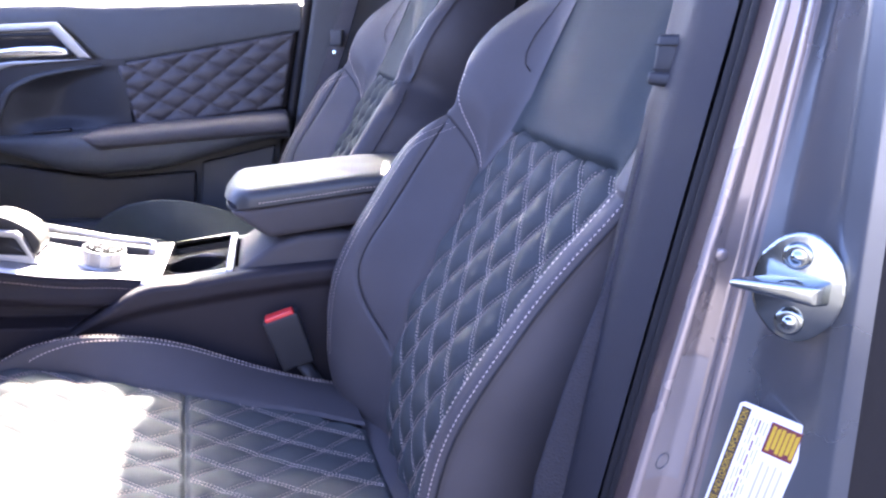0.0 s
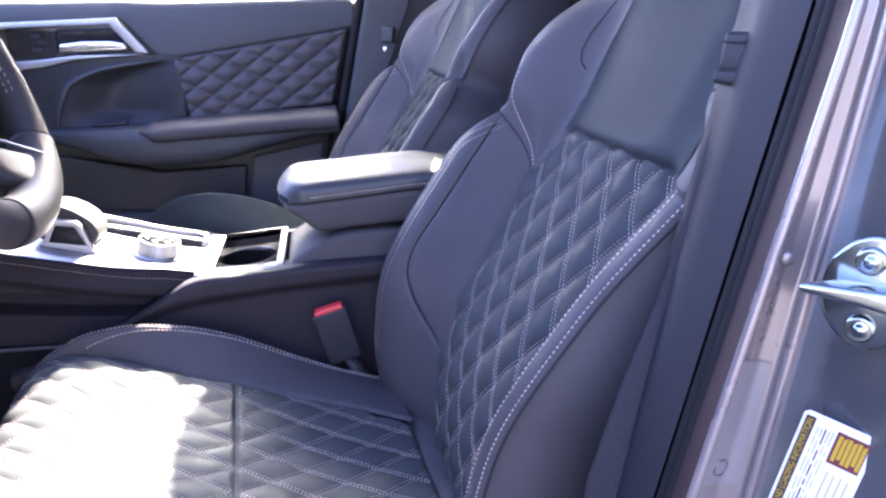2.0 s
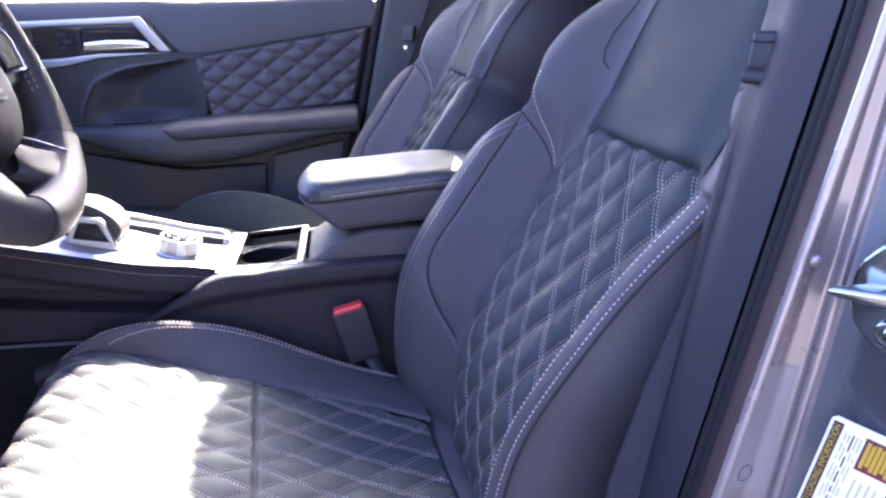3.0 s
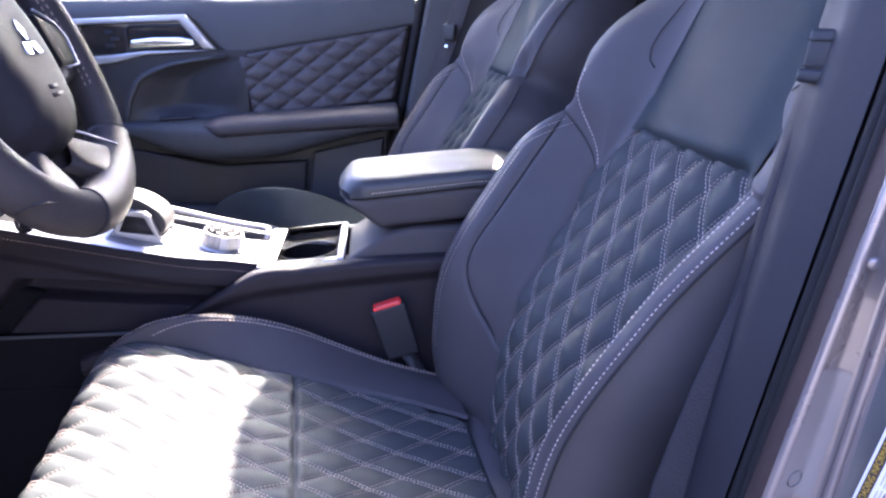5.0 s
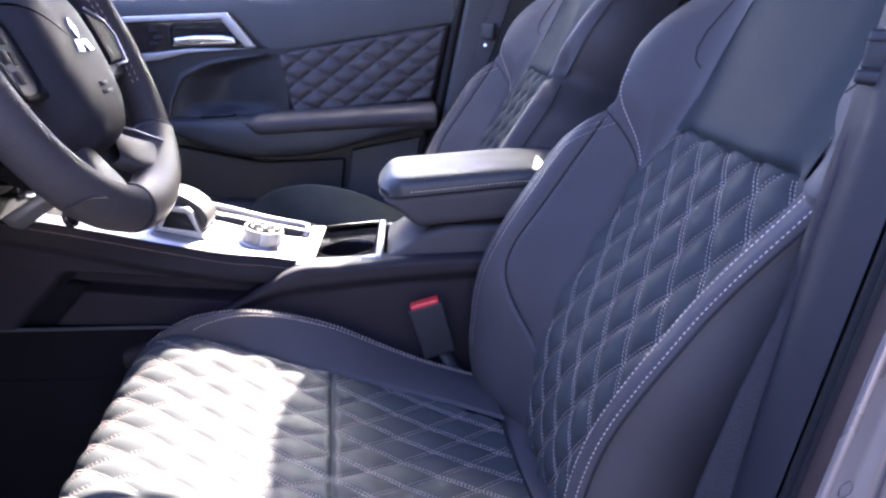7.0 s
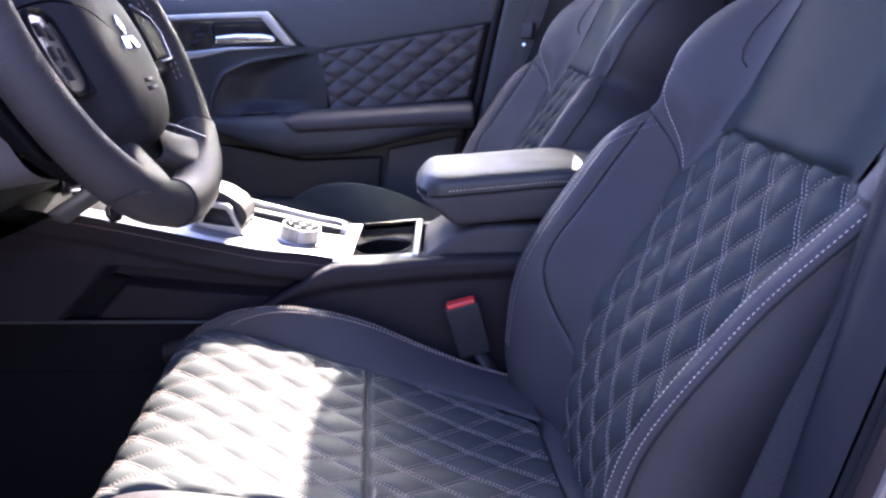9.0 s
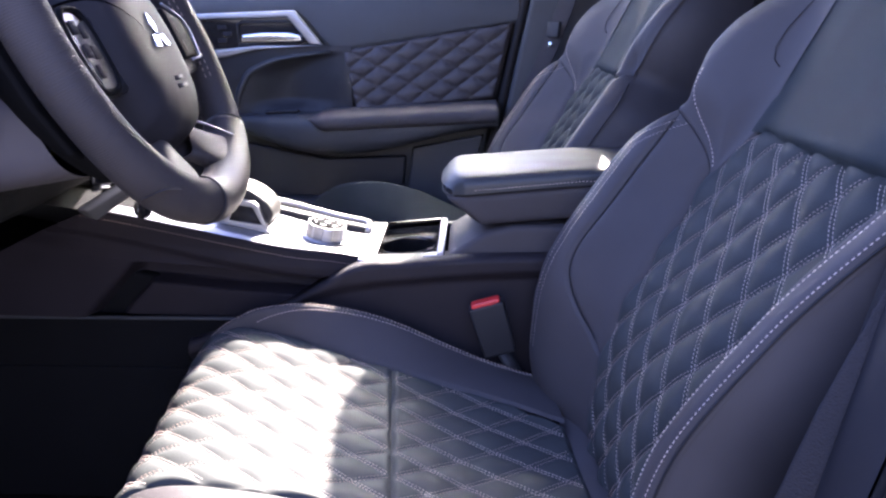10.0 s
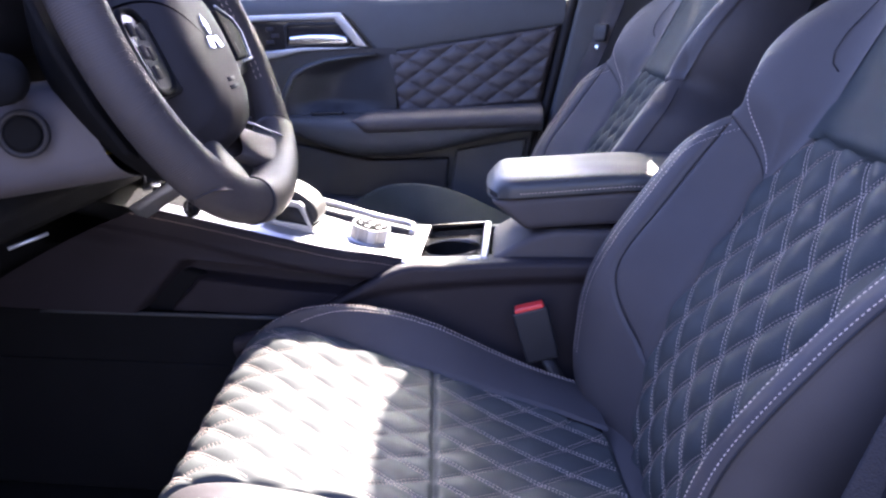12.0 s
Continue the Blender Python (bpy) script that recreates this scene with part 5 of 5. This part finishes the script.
for sg in (1, -1):
    spoke = part("side_spoke", hull8([WM @ Vector(p) for p in [(sg * 0.055, -0.052, -0.022), (sg * 0.166, -0.048, -0.014), (sg * 0.168, 0.000, -0.014), (sg * 0.055, 0.022, -0.022)]],
                                     [WM @ Vector(p) for p in [(sg * 0.055, -0.052, 0.004), (sg * 0.166, -0.046, 0.000), (sg * 0.168, -0.002, 0.000), (sg * 0.055, 0.022, 0.004)]], 0.006, 3), PLASTIC, wheel)
    if sg > 0:
        part("button_pad", hull8([WM @ Vector(p) for p in [(0.076, -0.036, 0.004), (0.132, -0.034, 0.004), (0.144, -0.004, 0.004), (0.134, 0.008, 0.004), (0.078, 0.020, 0.004)]],
                                 [WM @ Vector(p) for p in [(0.076, -0.036, 0.017), (0.132, -0.034, 0.012), (0.144, -0.004, 0.012), (0.134, 0.008, 0.012), (0.078, 0.020, 0.017)]], 0.004, 3), TRIM_SHADE, spoke, "black button pad")
    else:
        loop = [(-0.101 + 0.024 * (abs(math.cos(a)) ** 0.6) * (1 if math.cos(a) > 0 else -1), -0.012 + 0.036 * (abs(math.sin(a)) ** 0.7) * (1 if math.sin(a) > 0 else -1)) for a in [k * math.tau / 40 for k in range(40)]]
        pod = part("button_pod", prism(loop, 0.012, 0.003, 3, WM @ pose(0, 0, -0.010)), PIANO, spoke, "gloss black button pod")
        part("pod_rim", tube([WM @ Vector((x, y, 0.002)) for x, y in loop], 0.0030, 8, closed=True), TRIM_SHADE, pod)
        for bx, by in ((-0.108, 0.008), (-0.096, 0.004), (-0.106, -0.012), (-0.094, -0.014), (-0.102, -0.030)):
            part("button", prism([(-0.0048, -0.0058), (0.0048, -0.0058), (0.0048, 0.0058), (-0.0048, 0.0058)], 0.0022, 0.0008, 1, WM @ pose(bx, by, 0.002)), HUB, pod)
    if sg > 0:
        part("pad_trim", tube([WM @ Vector(p) for p in [(sg * 0.080, 0.022, 0.018), (sg * 0.132, 0.010, 0.013), (sg * 0.146, -0.006, 0.012), (sg * 0.136, -0.036, 0.012), (sg * 0.084, -0.039, 0.018)]], 0.0016, 8), SILVER, spoke, "thin silver trim")
    for i, (x, y) in enumerate([(0.097, -0.002), (0.120, -0.004), (0.097, -0.023), (0.118, -0.022)] if sg > 0 else []):
        part("button", prism([(-0.0085, -0.0065), (0.0085, -0.0065), (0.0085, 0.0065), (-0.0085, 0.0065)], 0.002, 0.0003, 1, WM @ pose(sg * x, y, 0.0132 - 0.0026 * (x > 0.1), 0, sg * 7, 0)), GREEN if (i == 1 and sg > 0) else HUB, spoke)
    def low_spoke(p, q):
        """A broad leather arm from below the cover, widening into the rim."""
        a = math.tau * p
        c, d = math.cos(a), math.sin(a)
        top = Vector((0.036 + 0.106 * q, -0.092 - 0.043 * q - 0.008 * math.sin(math.pi * q)))
        low = Vector((0.020 + 0.036 * q ** 1.4, -0.124 - 0.036 * q))
        v = low.lerp(top, 0.5 + 0.5 * (abs(c) ** 0.55) * (1 if c > 0 else -1))
        hz = 0.011 + 0.005 * q ** 2
        return WM @ Vector((sg * v.x, v.y, 0.002 - 0.018 * (1 - q) ** 2 + hz * (abs(d) ** 0.55) * (1 if d > 0 else -1)))
    part("lower_spoke", sheet(low_spoke, steps(28), steps(16), sg < 0), WHEEL_LEATHER, wheel)
    if sg > 0:
        part("spoke_trim", tube([WM @ Vector(p) for p in [(sg * 0.038, -0.096, 0.004), (sg * 0.050, -0.103, 0.008), (sg * 0.074, -0.117, 0.013), (sg * 0.096, -0.129, 0.017), (sg * 0.114, -0.137, 0.019)]], 0.0013, 8), SILVER, wheel, "satin silver spoke trim")
part("back_cover", lathe([(0.080, -0.10), (0.120, -0.072), (0.130, -0.046), (0.116, -0.032), (0.05, -0.024), (0.0001, -0.022)], WM, 40, cap=False), TRIM_SHADE, wheel)
for sg in (1, -1):
    part("shift_paddle", prism([(sg * x, y) for x, y in [(0.120, 0.052), (0.150, 0.070), (0.168, 0.064), (0.172, 0.020), (0.166, -0.030), (0.150, -0.072), (0.138, -0.080), (0.128, -0.040), (0.120, 0.0)]][::sg], 0.007, 0.0025, 2,
                               WM @ pose(-sg * 0.016, -0.008, -0.045)), TRIM_SHADE, wheel, "black shift paddle")
settle(wheel, WC)

# ---- dashboard ----
dash = thing("dashboard", "black moulded dashboard with steering column cowl", "dashboard")
DP = [(-0.99, 1.02), (-0.75, 1.10), (-0.56, 1.115), (-0.49, 1.09), (-0.47, 1.03), (-0.445, 0.985), (-0.43, 0.93), (-0.434, 0.90), (-0.452, 0.872), (-0.52, 0.838), (-0.62, 0.80), (-0.76, 0.76), (-0.99, 0.72)]


def dash_face(p, q):
    k = q * (len(DP) - 1)
    i = min(int(k), len(DP) - 2)
    a, b = DP[i], DP[i + 1]
    x, z = a[0] + (b[0] - a[0]) * (k - i), a[1] + (b[1] - a[1]) * (k - i)
    y = -0.73 + 1.47 * p
    mid = math.exp(-((y - 0.02) / 0.13) ** 4)
    return (x - 0.02 * mid - 0.17 * sstep(-0.15, 0.5, y), y, z)


# dash body coloured black for the shade below and beside the column
part("dash_body", sheet(dash_face, steps(40), steps(60)), TRIM_SHADE, dash)
for y in (-0.73, 0.74):
    part("dash_end", prism([(x - (0.17 if y > 0 else 0), z) for x, z in DP], 0.01, 0, 1, Matrix.Translation((0, y + 0.005, 0)) @ IN), PLASTIC_SOFT, dash, smooth=False)


# hood coloured black for the shadow above the column
part("cluster_hood", box(-0.66, -0.410, -0.73, -0.14, 1.045, 1.165, 0.02), TRIM_SHADE, dash)


def cowl(p, q):
    a = math.tau * p
    c, s = math.cos(a), math.sin(a)
    x = -0.075 - 0.17 * q
    w, h = 0.100 + 0.03 * q, 0.050 + 0.004 * q
    return WM @ Vector((w * (abs(c) ** 0.6) * (1 if c > 0 else -1), -0.054 + 0.050 * q + h * (abs(s) ** 0.6) * (1 if s > 0 else -1), x))


# cowl in plastic lightened as if lit from the doorway
part("column_cowl", sheet(cowl, steps(48), steps(12)), COWL_LIT, dash, "smooth steering column cowl")
part("start_button_ring", lathe([(0.0205, 0.0), (0.0205, 0.006), (0.0165, 0.008), (0.0155, 0.004)], facing((-0.374, -0.499, 0.988), (0.35, -0.93, 0.05)), 32), PLASTIC_GREY, dash)
part("start_button", lathe([(0.0150, 0.0), (0.0147, 0.009), (0.011, 0.0105), (0.0001, 0.010)], facing((-0.374, -0.499, 0.988), (0.35, -0.93, 0.05)), 32, cap=False), TRIM_SHADE, dash, "black round start button")
part("stalk", tube([(-0.42, -0.43, 1.026), (-0.385, -0.49, 1.032), (-0.368, -0.520, 1.034), (-0.362, -0.535, 1.036), (-0.350, -0.570, 1.038)], [0.008, 0.010, 0.012, 0.020, 0.020], 16), TRIM_SHADE, dash, "black column stalk")
part("trim_strip", hull8([(-0.462, -0.150, 0.822), (-0.446, -0.150, 0.818), (-0.388, -0.150, 0.858), (-0.402, -0.150, 0.862)],
                          [(-0.466, -0.165, 0.838), (-0.450, -0.165, 0.834), (-0.392, -0.165, 0.870), (-0.408, -0.165, 0.874)], 0.003, 2), SILVER, dash, "satin silver trim piece")
for i in range(4):
    part("switch_key", prism([(-0.006, -0.006), (0.006, -0.006), (0.006, 0.006), (-0.006, 0.006)], 0.006, 0.002, 2, facing((-0.443 + 0.012 * i, -0.150, 0.862 + 0.0065 * i), (0.5, -0.8, 0.35))), CHROME if i % 2 else GLOSS, dash, "small bright switch" if i % 2 else "")
part("round_socket", lathe([(0.013, 0.0), (0.013, 0.006), (0.010, 0.008), (0.0001, 0.004)], facing((-0.398, -0.120, 0.828), (0.85, -0.5, 0.1)), 24, cap=False), GLOSS, dash, "round black socket")
part("trim_strip", tube([(-0.424, -0.472, 0.876), (-0.410, -0.460, 0.881), (-0.397, -0.450, 0.886)], 0.0018, 8), SILVER, dash)
part("vent_slats", prism([(-0.02, -0.012), (0.03, -0.012), (0.03, 0.014), (-0.02, 0.014)], 0.01, 0.003, 2, facing((-0.425, -0.165, 0.885), (0.85, -0.5, 0.1))), GLOSS, dash)
part("yellow_tag", prism([(-0.010, -0.02), (0.010, -0.02), (0.010, 0.02), (-0.010, 0.02)], 0.001, 0, 1, facing((-0.405, -0.30, 0.955), (0.9, -0.4, 0.1))), YELLOW_TAG, dash, "yellow paper tag", smooth=False)
settle(dash, (-0.8, 0.0, 0.60))
